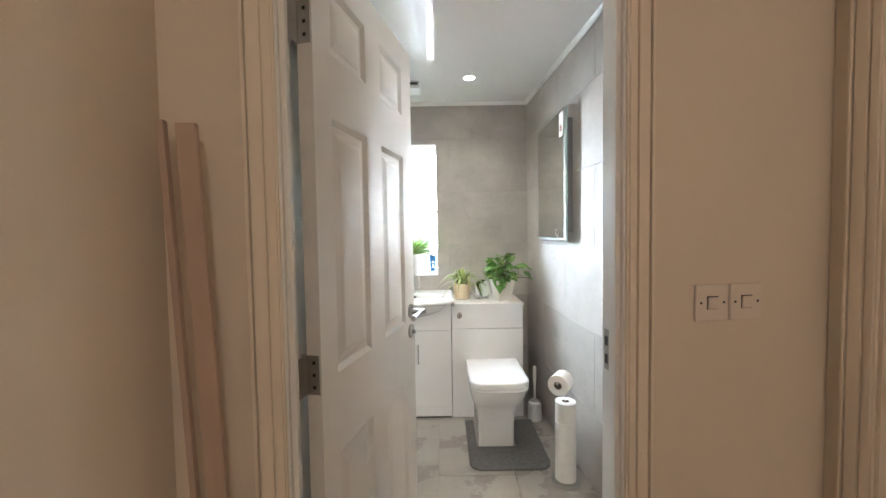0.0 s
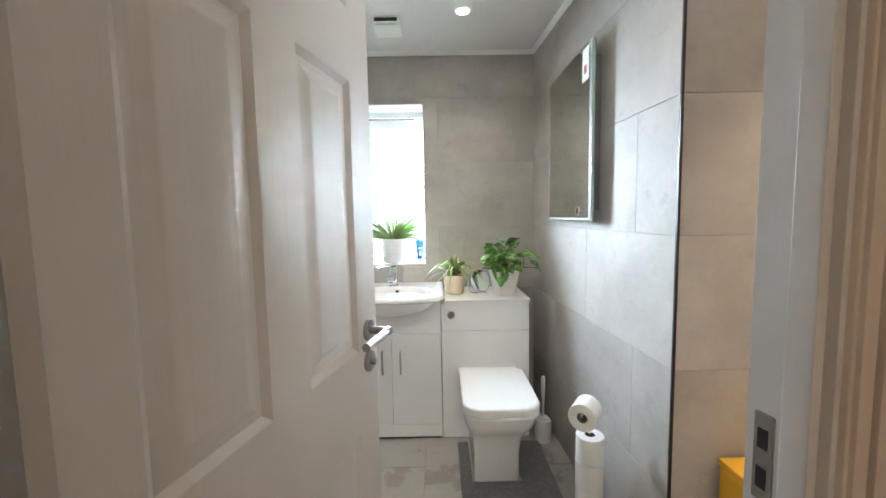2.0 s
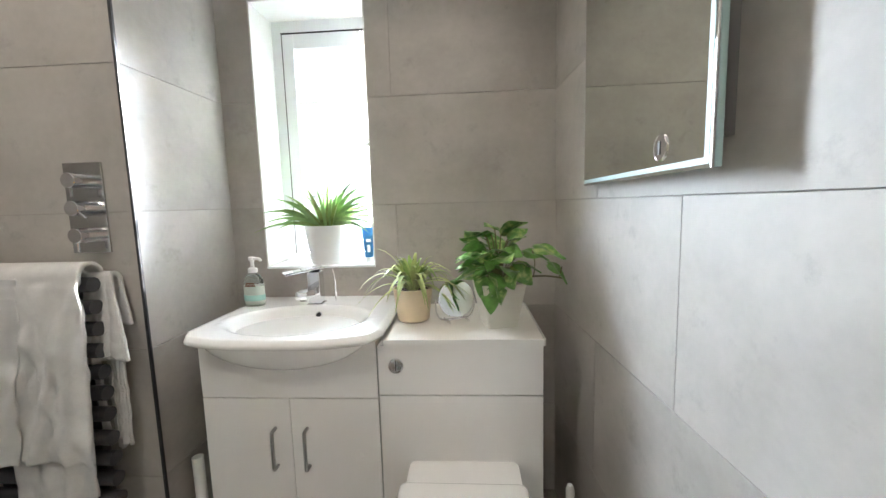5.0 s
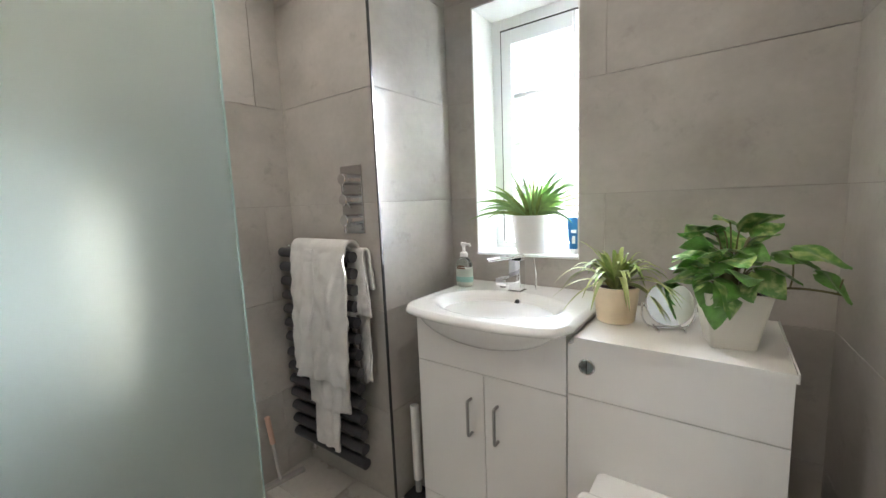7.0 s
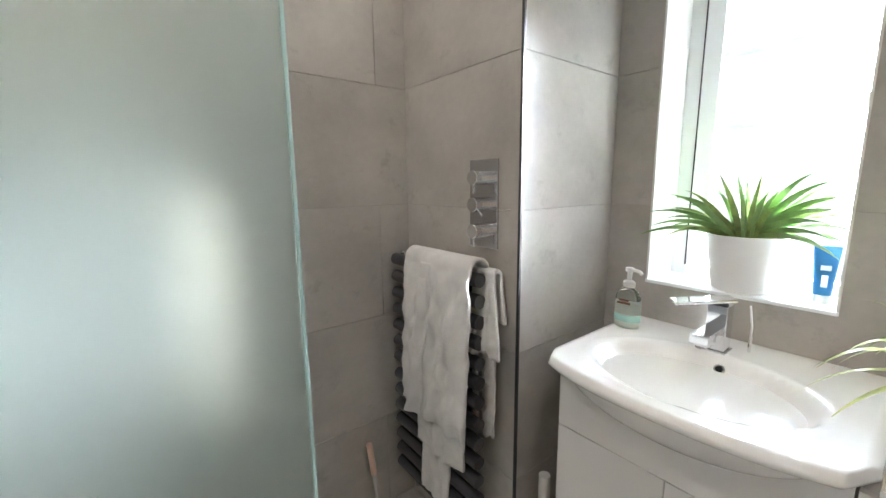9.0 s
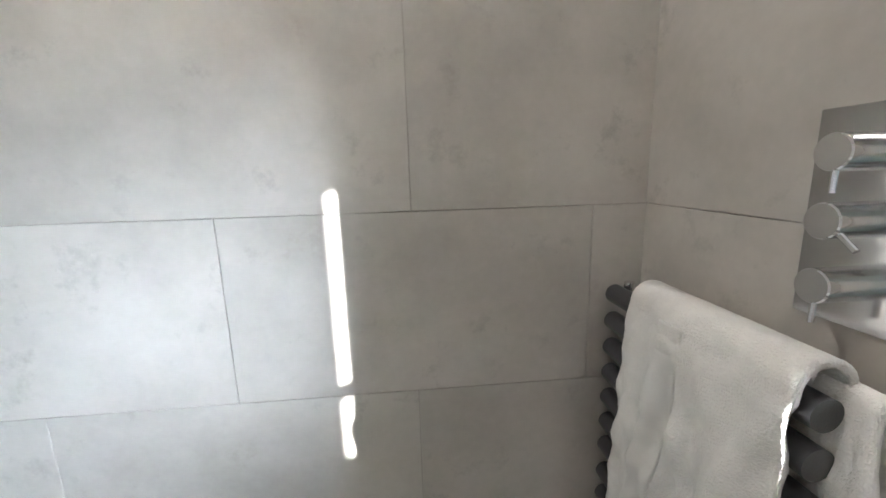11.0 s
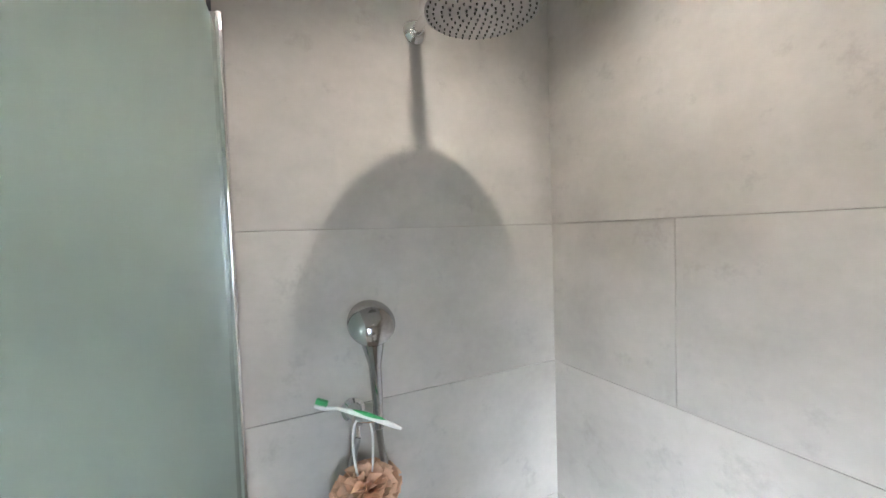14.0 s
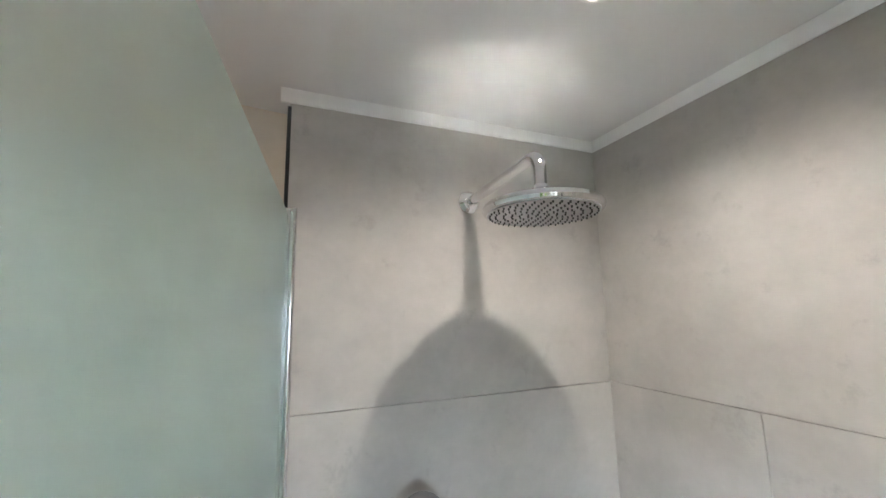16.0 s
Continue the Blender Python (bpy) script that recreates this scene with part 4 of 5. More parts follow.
def build_floor_tools():
    mop = thing("scrubbing_brush", pose(-0.068, 3.485, 0), "long white-handled scrubbing brush standing on its dark head", "brush")
    bm = tube([(0.0, 0, 0.085), (-0.012, 0.012, 0.40)], 0.018, 16)
    part("handle", bm, WHITE_PLASTIC, mop)
    part("neck", tube([(0.004, -0.004, 0.03), (0, 0, 0.09)], 0.013, 12), surface("grey_plastic", (0.35, 0.35, 0.34), 0.4), mop)
    part("head", boxes((-0.035, 0.040, -0.060, 0.030, 0, 0.034), bevel=0.008), BLACK, mop, "black brush head")
    bottle = thing("cleaning_bottle", pose(-0.066, 3.66, 0), "dark bottle with a green label between vanity and wall", "bottle")
    part("body", lathe([(0.032, 0), (0.034, 0.006), (0.034, 0.14), (0.028, 0.18), (0.012, 0.20), (0.012, 0.22)], 24), BLACK, bottle)
    part("label", lathe([(0.0346, 0.03), (0.0346, 0.12)], 24), GREEN_SOAP, bottle, "green label")
    sq = thing("squeegee", pose(-0.648, 3.212, 0), "grey floor squeegee with a rose handle leaning in the shower corner", "squeegee")
    part("blade", boxes((-0.012, 0.016, -0.110, 0.110, 0.0, 0.018), bevel=0.004), surface("grey_blade", (0.26, 0.25, 0.24), 0.4), sq, matrix=pose(0, 0, 0, 0, 0, -10))
    part("shaft", tube([(0, 0, 0.015), (-0.012, -0.012, 0.20)], 0.008, 12), surface("grey_shaft", (0.42, 0.40, 0.38), 0.35), sq)
    part("handle", tube([(-0.012, -0.012, 0.19), (-0.022, -0.022, 0.315)], 0.0115, 14), COPPER, sq, "rose-coloured grip")


build_floor_tools()


# ---- on the basin, sill and worktop ----
def build_soap():
    ob = thing("soap_dispenser", pose(0.022, 3.752, 0.8565) @ Matrix.Diagonal((1.25, 0.85, 1.06, 1)), "clear pump bottle of hand soap with a mint label", "soap bottle")
    part("bottle", lathe([(0.026, 0), (0.031, 0.005), (0.032, 0.06), (0.030, 0.095), (0.022, 0.112), (0.013, 0.118), (0.013, 0.122)], 28), BOTTLE, ob)
    part("soap", lathe([(0.024, 0.003), (0.029, 0.008), (0.0295, 0.075)], 24), surface("pale_soap", (0.84, 0.85, 0.79), 0.3), ob, "pale liquid soap")
    lab = part("label", lathe([(0.0325, 0.022), (0.0327, 0.042)], 28), TEAL, ob, "mint green label with plain bars")
    for z, a in ((0.083, 0.012), (0.075, 0.016)):
        part("print", boxes((-a, a, -0.0335, -0.031, z, z + 0.006)), surface("brown_print", (0.22, 0.10, 0.05), 0.6), ob)
    bm = lathe([(0.014, 0.122), (0.015, 0.136), (0.012, 0.140), (0.006, 0.142), (0.006, 0.165), (0.011, 0.168), (0.011, 0.178), (0.008, 0.180)], 20)
    part("pump", bm, WHITE_PLASTIC, ob, "white pump")
    part("nozzle", tube([(0, 0, 0.174), (0.030, -0.018, 0.174), (0.036, -0.022, 0.168)], 0.0048, 10), WHITE_PLASTIC, ob)


build_soap()


def blade(base, tip, lift, width, cup, n=9, fold=0.25):
    """A strap leaf from base to tip, arching by lift; tapered, folded along its middle."""
    base, tip = Vector(base), Vector(tip)
    mid = (base + tip) / 2 + Vector((0, 0, lift))
    pts = arc(base, mid, tip, n)
    bm = bmesh.new()
    rows = []
    for i, p in enumerate(pts):
        s = i / n
        way = (pts[min(i + 1, n)] - pts[max(i - 1, 0)]).normalized()
        side = way.cross(Vector((0, 0, 1)))
        side = side.normalized() if side.length > 1e-3 else Vector((1, 0, 0))
        up = side.cross(way)
        w = width * (1 - s ** 2.2) * (0.75 + 0.25 * min(1, s * 5)) + 0.0004
        rows.append([bm.verts.new(p - side * w + up * w * fold), bm.verts.new(p), bm.verts.new(p + side * w + up * w * fold), bm.verts.new(p - up * cup * (1 - s))])
    for a, b in zip(rows, rows[1:]):
        for k in ((0, 1), (1, 2), (2, 3), (3, 0)):
            bm.faces.new((a[k[0]], a[k[1]], b[k[1]], b[k[0]]))
    bm.faces.new(rows[0])
    bm.faces.new(rows[-1][::-1])
    return bm


def build_aloe():
    rng = random.Random(4)
    x, y, z = 0.252, 3.962, 0.989
    ob = thing("aloe_plant", pose(x, y, z) @ Matrix.Scale(1.20, 4), "spiky green aloe in a white pot on the window sill", "potted plant")
    pot = part("pot", lathe([(0.058, 0), (0.062, 0.003), (0.080, 0.128), (0.081, 0.136), (0.075, 0.136), (0.073, 0.122), (0.001, 0.120)], 40), POT_WHITE, ob, "tapered white pot")
    for k in range(4):
        a = radians(45 + 90 * k)
        part("foot", lathe([(0.006, -0.001), (0.007, 0.006)], 10, (0.050 * math.cos(a), 0.050 * math.sin(a))), POT_WHITE, pot)
    part("soil", lathe([(0.066, 0.118), (0.072, 0.1235), (0.001, 0.126)], 28), SOIL, ob)
    # a fan of long stiff leaves: the outer ones lie almost flat, the inner ones stand up
    for k in range(25):
        lean = radians(-92 + 184 * ((k * 0.618) % 1.0))
        long = rng.uniform(0.14, 0.20) if abs(lean) > 0.7 else rng.uniform(0.10, 0.185)
        tip = (long * math.sin(lean), rng.uniform(-0.095, 0.045), 0.128 + long * math.cos(lean) * 0.92)
        part("leaf", blade((0.022 * math.sin(lean), tip[1] * 0.15, 0.120), tip, 0.045 * abs(math.sin(lean)) + 0.01, 0.0085, 0.010, fold=0.6), ALOE_LEAF if k % 3 else LEAF_LIGHT, ob)
    for tip in ((-0.230, -0.080, 0.118), (-0.200, -0.07, 0.185), (-0.185, -0.09, 0.150), (-0.150, -0.06, 0.225), (0.176, -0.100, 0.232), (0.172, -0.090, 0.140), (0.160, -0.10, 0.175), (0.150, -0.085, 0.262), (0.168, -0.105, 0.205), (0.120, -0.07, 0.280), (0.175, -0.11, 0.112)):
        part("leaf", blade((tip[0] * 0.06, -0.005, 0.123), tip, 0.055, 0.0095, 0.012, fold=0.7), ALOE_LEAF, ob)


build_aloe()


def build_tube_box():
    ob = thing("toothpaste_tube", pose(0.425, 3.965, 0.988, 0, 0, 12), "blue toothpaste tube standing on its cap on the sill", "toothpaste")
    bm = bmesh.new()
    rings = []
    for z, a, b in ((0.022, 0.018, 0.018), (0.05, 0.020, 0.017), (0.10, 0.024, 0.010), (0.145, 0.027, 0.002), (0.150, 0.027, 0.002)):
        rings.append([bm.verts.new((a * math.cos(2 * math.pi * k / 24), b * math.sin(2 * math.pi * k / 24), z)) for k in range(24)])
    for a, b in zip(rings, rings[1:]):
        for k in range(24):
            bm.faces.new((a[k], a[(k + 1) % 24], b[(k + 1) % 24], b[k]))
    bm.faces.new(rings[0][::-1])
    bm.faces.new(rings[-1])
    part("tube", bm, BLUE, ob)
    part("cap", lathe([(0.016, 0), (0.0165, 0.021)], 20), WHITE_PLASTIC, ob, "white cap")
    part("print", boxes((-0.006, 0.006, -0.0205, -0.0155, 0.045, 0.075), (-0.010, 0.010, -0.0155, -0.0115, 0.088, 0.100)), WHITE_PLASTIC, ob, "white printed bars")


build_tube_box()


def build_spider():
    rng = random.Random(9)
    ob = thing("spider_plant", pose(0.652, 3.668, 0.8225) @ Matrix.Scale(1.18, 4), "striped spider plant in a small cream pot on the worktop", "potted plant")
    part("pot", lathe([(0.044, 0), (0.048, 0.004), (0.059, 0.092), (0.060, 0.098), (0.055, 0.098), (0.053, 0.088), (0.001, 0.086)], 36), POT_CREAM, ob, "cream ceramic pot")
    part("soil", lathe([(0.050, 0.085), (0.0525, 0.089), (0.001, 0.092)], 28), SOIL, ob)
    for k in range(54):
        a = 2.4 * k + rng.uniform(-0.3, 0.3)
        s = k / 53
        reach = 0.045 + 0.130 * s * rng.uniform(0.75, 1.15)
        tip = (reach * math.cos(a), reach * math.sin(a) * 0.9 - 0.012, 0.185 - 0.125 * s ** 1.4 + rng.uniform(-0.02, 0.03))
        part("leaf", blade((0.014 * math.cos(a), 0.014 * math.sin(a), 0.09), tip, 0.05 + 0.06 * s, 0.0085, 0.0016), SPIDER_LEAF if k % 3 else LEAF_LIGHT, ob)
    for tip in ((-0.115, -0.01, 0.215), (0.125, -0.055, 0.045), (0.140, -0.06, 0.030), (0.175, -0.04, 0.075), (-0.16, -0.05, 0.055), (-0.125, -0.08, 0.020)):
        part("leaf", blade((0, 0, 0.09), tip, 0.075, 0.0075, 0.001), SPIDER_LEAF, ob)


build_spider()


def build_shaving_mirror():
    ob = thing("shaving_mirror", pose(0.806, 3.640, 0.8225, 0, 0, 22), "small round chrome shaving mirror on a stand", "mirror")
    tilt = Matrix.Translation((0, 0, 0.080)) @ pose(0, 0, 0, 78)
    disc = part("rim", lathe([(0.060, -0.006), (0.066, -0.004), (0.067, 0.001), (0.064, 0.005), (0.060, 0.0055)], 40), CHROME, ob, "chrome rim", tilt)
    part("glass", lathe([(0.0605, 0.0056), (0.0605, 0.0066)], 40), MIRROR, disc)
    bm = tube([(-0.040, 0.012, 0.004), (0.040, 0.012, 0.004)], 0.004, 10)
    tube(arc((0.040, 0.012, 0.004), (0.078, 0.012, 0.010), (0.071, 0.008, 0.080), 8), 0.003, 10, bm)
    tube(arc((-0.040, 0.012, 0.004), (-0.078, 0.012, 0.010), (-0.071, 0.008, 0.080), 8), 0.003, 10, bm)
    part("stand", bm, CHROME, ob)
    for sx in (-0.035, 0.035):
        part("foot", tube([(sx, -0.028, 0.004), (sx, 0.030, 0.004)], 0.004, 10), CHROME, ob)


build_shaving_mirror()


def variegated():
    mat, nodes, links, bsdf = shader("pothos_marbled_leaf")
    coord, tex, ramp = nodes.new("ShaderNodeTexCoord"), nodes.new("ShaderNodeTexNoise"), nodes.new("ShaderNodeValToRGB")
    tex.inputs["Scale"].default_value, tex.inputs["Detail"].default_value = 26.0, 5
    ramp.color_ramp.elements[0].position, ramp.color_ramp.elements[0].color = 0.47, (0.10, 0.25, 0.045, 1)
    ramp.color_ramp.elements[1].position, ramp.color_ramp.elements[1].color = 0.66, (0.48, 0.56, 0.22, 1)
    links.new(coord.outputs["Object"], tex.inputs["Vector"])
    links.new(tex.outputs["Fac"], ramp.inputs["Fac"])
    links.new(ramp.outputs["Color"], bsdf.inputs["Base Color"])
    bsdf.inputs["Roughness"].default_value = 0.3
    return mat


VARIEGATED = variegated()


def heart_leaf(length, width, curl):
    """A heart-shaped leaf along +x, cupped and drooping."""
    bm = bmesh.new()
    n, m = 10, 4
    rows = []
    for i in range(n + 1):
        s = i / n
        w = width * (math.sin(math.pi * min(1.0, s ** 0.62)) ** 0.85) * 0.5 + 0.0006
        back = -0.10 * length if s < 0.12 else 0
        row = []
        for j in range(-m, m + 1):
            q = j / m
            row.append(bm.verts.new((length * s + back * abs(q), w * q, -curl * length * s * s + 0.16 * w * abs(q) - 0.10 * w * q * q + 0.004 * math.sin(9 * s + 3 * q))))
        rows.append(row)
    for a, b in zip(rows, rows[1:]):
        for k in range(2 * m):
            bm.faces.new((a[k], a[k + 1], b[k + 1], b[k]))
    return bm


def build_pothos():
    rng = random.Random(21)
    ob = thing("pothos_plant", pose(0.948, 3.598, 0.8225) @ Matrix.Scale(0.95, 4), "leafy variegated pothos in a square tapered stone-white pot", "potted plant")
    bm = bmesh.new()
    rings = []
    for half, z in ((0.050, 0), (0.052, 0.003), (0.076, 0.150), (0.076, 0.155), (0.071, 0.155), (0.069, 0.140), (0.010, 0.138)):
        rings.append([bm.verts.new((x, y, z)) for x, y in rounded_rect(-half, half, -half, half, (0.008,) * 4, 3)])
    for a, b in zip(rings, rings[1:]):
        n = len(a)
        for k in range(n):
            bm.faces.new((a[k], a[(k + 1) % n], b[(k + 1) % n], b[k]))
    bm.faces.new(rings[0][::-1])
    bm.faces.new(rings[-1])
    part("pot", bm, POT_STONE, ob, "square tapered pot", pose(0, 0, 0, 0, 0, 14))
    part("soil", boxes((-0.066, 0.066, -0.066, 0.066, 0.130, 0.143)), SOIL, ob, matrix=pose(0, 0, 0, 0, 0, 14))
    shapes = [mesh_from("leaf", heart_leaf(ln, wd, cu), mat, 60) for ln, wd, cu, mat in ((0.108, 0.108, 0.42, VARIEGATED), (0.100, 0.096, 0.55, LEAF), (0.106, 0.096, 0.36, VARIEGATED), (0.088, 0.082, 0.50, LEAF), (0.100, 0.080, 0.40, VARIEGATED))]
    plan = [(-0.085, -0.065, 0.195, 195, -15), (-0.06, -0.085, 0.185, 240, -35), (-0.035, -0.095, 0.165, 262, -60), (-0.10, -0.03, 0.225, 185, -5), (-0.045, -0.07, 0.225, 225, -10), (0.02, -0.08, 0.215, 285, -25),
            (-0.07, 0.0, 0.265, 170, 10), (-0.03, -0.03, 0.285, 250, 15), (0.02, -0.03, 0.285, 300, 10), (-0.06, 0.03, 0.330, 160, 20), (0.045, -0.02, 0.300, 345, 30), (0.06, -0.05, 0.225, 325, -15),
            (0.05, 0.0, 0.330, 10, 30), (-0.085, 0.02, 0.300, 190, 15), (0.0, 0.03, 0.255, 100, 30), (0.07, 0.02, 0.255, 10, 10), (-0.10, 0.03, 0.250, 165, -5), (0.03, 0.06, 0.245, 70, 20),
            (-0.005, -0.085, 0.195, 262, -35), (-0.06, 0.06, 0.215, 120, 10), (0.01, -0.05, 0.260, 275, -5), (-0.03, 0.0, 0.345, 200, 15)]
    stems = bmesh.new()
    plan += [(x * 0.8 + rng.uniform(-0.03, 0.03), y * 0.8 + rng.uniform(-0.03, 0.02), z + rng.uniform(-0.02, 0.03), turn + rng.uniform(-50, 50), up) for x, y, z, turn, up in plan]
    for k, (lx, ly, lz, turn, up) in enumerate(plan):
        leaf = new("leaf", shapes[(k * 3 + k // 4) % 5])
        leaf.parent = ob
        lz = 0.135 + (lz - 0.135) * 0.86
        leaf.matrix_basis = pose(lx * 0.80, ly * 0.78, lz, rng.uniform(-30, 30), 0, 0) @ pose(0, 0, 0, 0, 0, turn) @ pose(0, 0, 0, rng.uniform(-35, 35), -up - rng.uniform(-10, 28), 0) @ Matrix.Scale(rng.uniform(0.62, 0.88), 4)
        tube(arc((lx * 0.2, ly * 0.2, 0.135), (lx * 0.35, ly * 0.35, lz), (lx * 0.80, ly * 0.78, lz), 6), 0.0022, 6, stems)
    # one long shoot towards the side wall
    shoot = arc((0.05, 0.0, 0.15), (0.12, -0.01, 0.185), (0.215, -0.02, 0.165), 10)
    tube(shoot, 0.003, 8, stems)
    tube(arc((0.12, -0.01, 0.174), (0.13, -0.015, 0.22), (0.115, -0.02, 0.262), 6), 0.002, 6, stems)
    tube([(0.205, -0.02, 0.166), (0.212, -0.025, 0.205)], 0.002, 6, stems)
    part("stem", stems, STEM, ob)
    for k, (lx, ly, lz, turn, up, kind) in enumerate(((0.085, -0.03, 0.252, 10, 5, 3), (0.120, -0.03, 0.270, 355, 0, 2), (0.165, -0.03, 0.215, 350, -20, 3))):
        leaf = new("leaf", shapes[kind])
        leaf.parent = ob
        leaf.matrix_basis = pose(lx, ly, lz, 18, 0, 0) @ pose(0, 0, 0, 0, -up, turn)


build_pothos()


# ---- towel rail and towels ----
def build_rail():
    rail = thing("towel_rail", pose(0, 0, 0), "anthracite grey ladder towel radiator on the tiled wall", "towel rail")
    xa, xb, yr = -0.668, -0.205, 3.334
    for px in (xa + 0.075, xb - 0.075):
        part("upright", boxes((px - 0.018, px + 0.018, yr + 0.016, yr + 0.046, 0.16, 1.035), bevel=0.004), ANTHRACITE, rail)
    shape = mesh_from("bar", tube([(xa, yr, 0), (xb, yr, 0)], 0.0215, 18), ANTHRACITE)
    for k in range(14):
        z = 0.185 + k * 0.0642 + (0.010 if k > 6 else 0)
        ob = new("bar", shape)
        ob.parent, ob.location = rail, (0, 0, z)
    for px in (xa + 0.075, xb - 0.075):
        for z in (0.24, 0.98):
            part("bracket", tube([(px, yr + 0.04, z), (px, Y_VALVE + 0.002, z)], 0.010, 12), ANTHRACITE, rail)
    part("air_vent", tube([(xa + 0.024, yr + 0.02, 1.045), (xa + 0.024, yr + 0.02, 1.062)], 0.011, 14), CHROME, rail, "small chrome air vent")
    part("valve", tube([(xa + 0.075, yr + 0.03, 0.10), (xa + 0.075, yr + 0.03, 0.165)], 0.012, 14), CHROME, rail)


build_rail()


def cloth(path, x0, x1, wave, seed, flare=0.0, skew=0.0, nx=44):
    """A sheet that follows a path of (y, z) and spans x0..x1, with soft folds that grow down its front."""
    bm = bmesh.new()
    pts, n = [], 90
    lengths = [0.0]
    for a, b in zip(path, path[1:]):
        lengths.append(lengths[-1] + math.hypot(b[0] - a[0], b[1] - a[1]))
    for i in range(n + 1):
        d = lengths[-1] * i / n
        k = max(j for j in range(len(lengths)) if lengths[j] <= d + 1e-9)
        k = min(k, len(path) - 2)
        f = (d - lengths[k]) / (lengths[k + 1] - lengths[k])
        pts.append((path[k][0] + (path[k + 1][0] - path[k][0]) * f, path[k][1] + (path[k + 1][1] - path[k][1]) * f))
    high = max(p[1] for p in pts)
    rows = []
    for i, (y, z) in enumerate(pts):
        drop = high - z
        row = []
        for j in range(nx + 1):
            s = j / nx
            x = x0 + (x1 - x0) * s
            x += (s - 0.5) * flare * drop + skew * drop
            fold = wave * min(1.0, drop * 4) * (math.sin(7.0 * s * 2 + seed + drop * 3) + 0.6 * math.sin(17 * s + seed * 2 - drop * 5))
            rough = noise.noise(Vector((x * 16, z * 16, seed))) * 0.010 * min(1, drop * 6 + 0.15) + noise.noise(Vector((x * 45, z * 45, seed + 5))) * 0.0035
            row.append(bm.verts.new((x + 0.3 * rough, y - abs(fold) - rough, z + (0.006 * math.sin(9 * s + seed) if i in (0, n) else 0) - 0.02 * drop * math.sin(3 * s + seed))))
        rows.append(row)
    for a, b in zip(rows, rows[1:]):
        for j in range(nx):
            bm.faces.new((a[j], a[j + 1], b[j + 1], b[j]))
    return bm


def sheet(name, bm, material, parent, thickness=0.008):
    ob = part(name, bm, material, parent, smooth=60)
    mod = ob.modifiers.new("thickness", "SOLIDIFY")
    mod.thickness, mod.offset = thickness, 0.0
    return ob


def over(y0, z_back, z_front, r, y_front, y_back, top):
    """Path over a bar: up the back, round the top, down the front."""
    pts = [(y_back, z_back), (y_back, top - r)]
    for k in range(9):
        a = math.pi * k / 8
        pts.append((y0 + r * math.cos(a), top - r + r * math.sin(a)))
    return pts + [(y_front, top - r - 0.03), (y_front - 0.008, z_front)]


def drape(path, x0, x1, seed, skew=0.0, folds=(), nx=56, n=96, rough=1.0, flare=0.0):
    """A terry sheet along a path of (y, z): creases fan out from given points and a soft nap covers it."""
    bm, marks = bmesh.new(), [0.0]
    for a, b in zip(path, path[1:]):
        marks.append(marks[-1] + math.hypot(b[0] - a[0], b[1] - a[1]))
    high, rows = max(p[1] for p in path), []
    for i in range(n + 1):
        d = marks[-1] * i / n
        k = min(max(j for j in range(len(marks)) if marks[j] <= d + 1e-9), len(path) - 2)
        f = (d - marks[k]) / (marks[k + 1] - marks[k])
        y, z = path[k][0] + (path[k + 1][0] - path[k][0]) * f, path[k][1] + (path[k + 1][1] - path[k][1]) * f
        drop, row = high - z, []
        for j in range(nx + 1):
            s = j / nx
            x = x0 + (x1 - x0) * s + skew * drop * drop + (s - 0.5) * flare * drop
            out = 0.0
            for fx, fz, fall, width, deep in folds:
                if z < high - 0.05:
                    ridge = math.exp(-((x - fx - fall * (fz - z)) / width) ** 2)
                    out += deep * ridge * min(1.0, drop * 5)
            out += rough * min(1.0, drop * 6 + 0.1) * (0.007 * noise.noise(Vector((x * 13 + z * 7, z * 11, seed))) + 0.005 * noise.noise(Vector((x * 30, z * 24 - x * 20, seed + 3))))
            out += 0.0016 * noise.noise(Vector((x * 110, z * 110, seed + 8)))
            row.append(bm.verts.new((x, y - out, z + 0.012 * drop * math.sin(4 * s + seed))))
        rows.append(row)
    for a, b in zip(rows, rows[1:]):
        for j in range(nx):
            bm.faces.new((a[j], a[j + 1], b[j + 1], b[j]))
    return bm


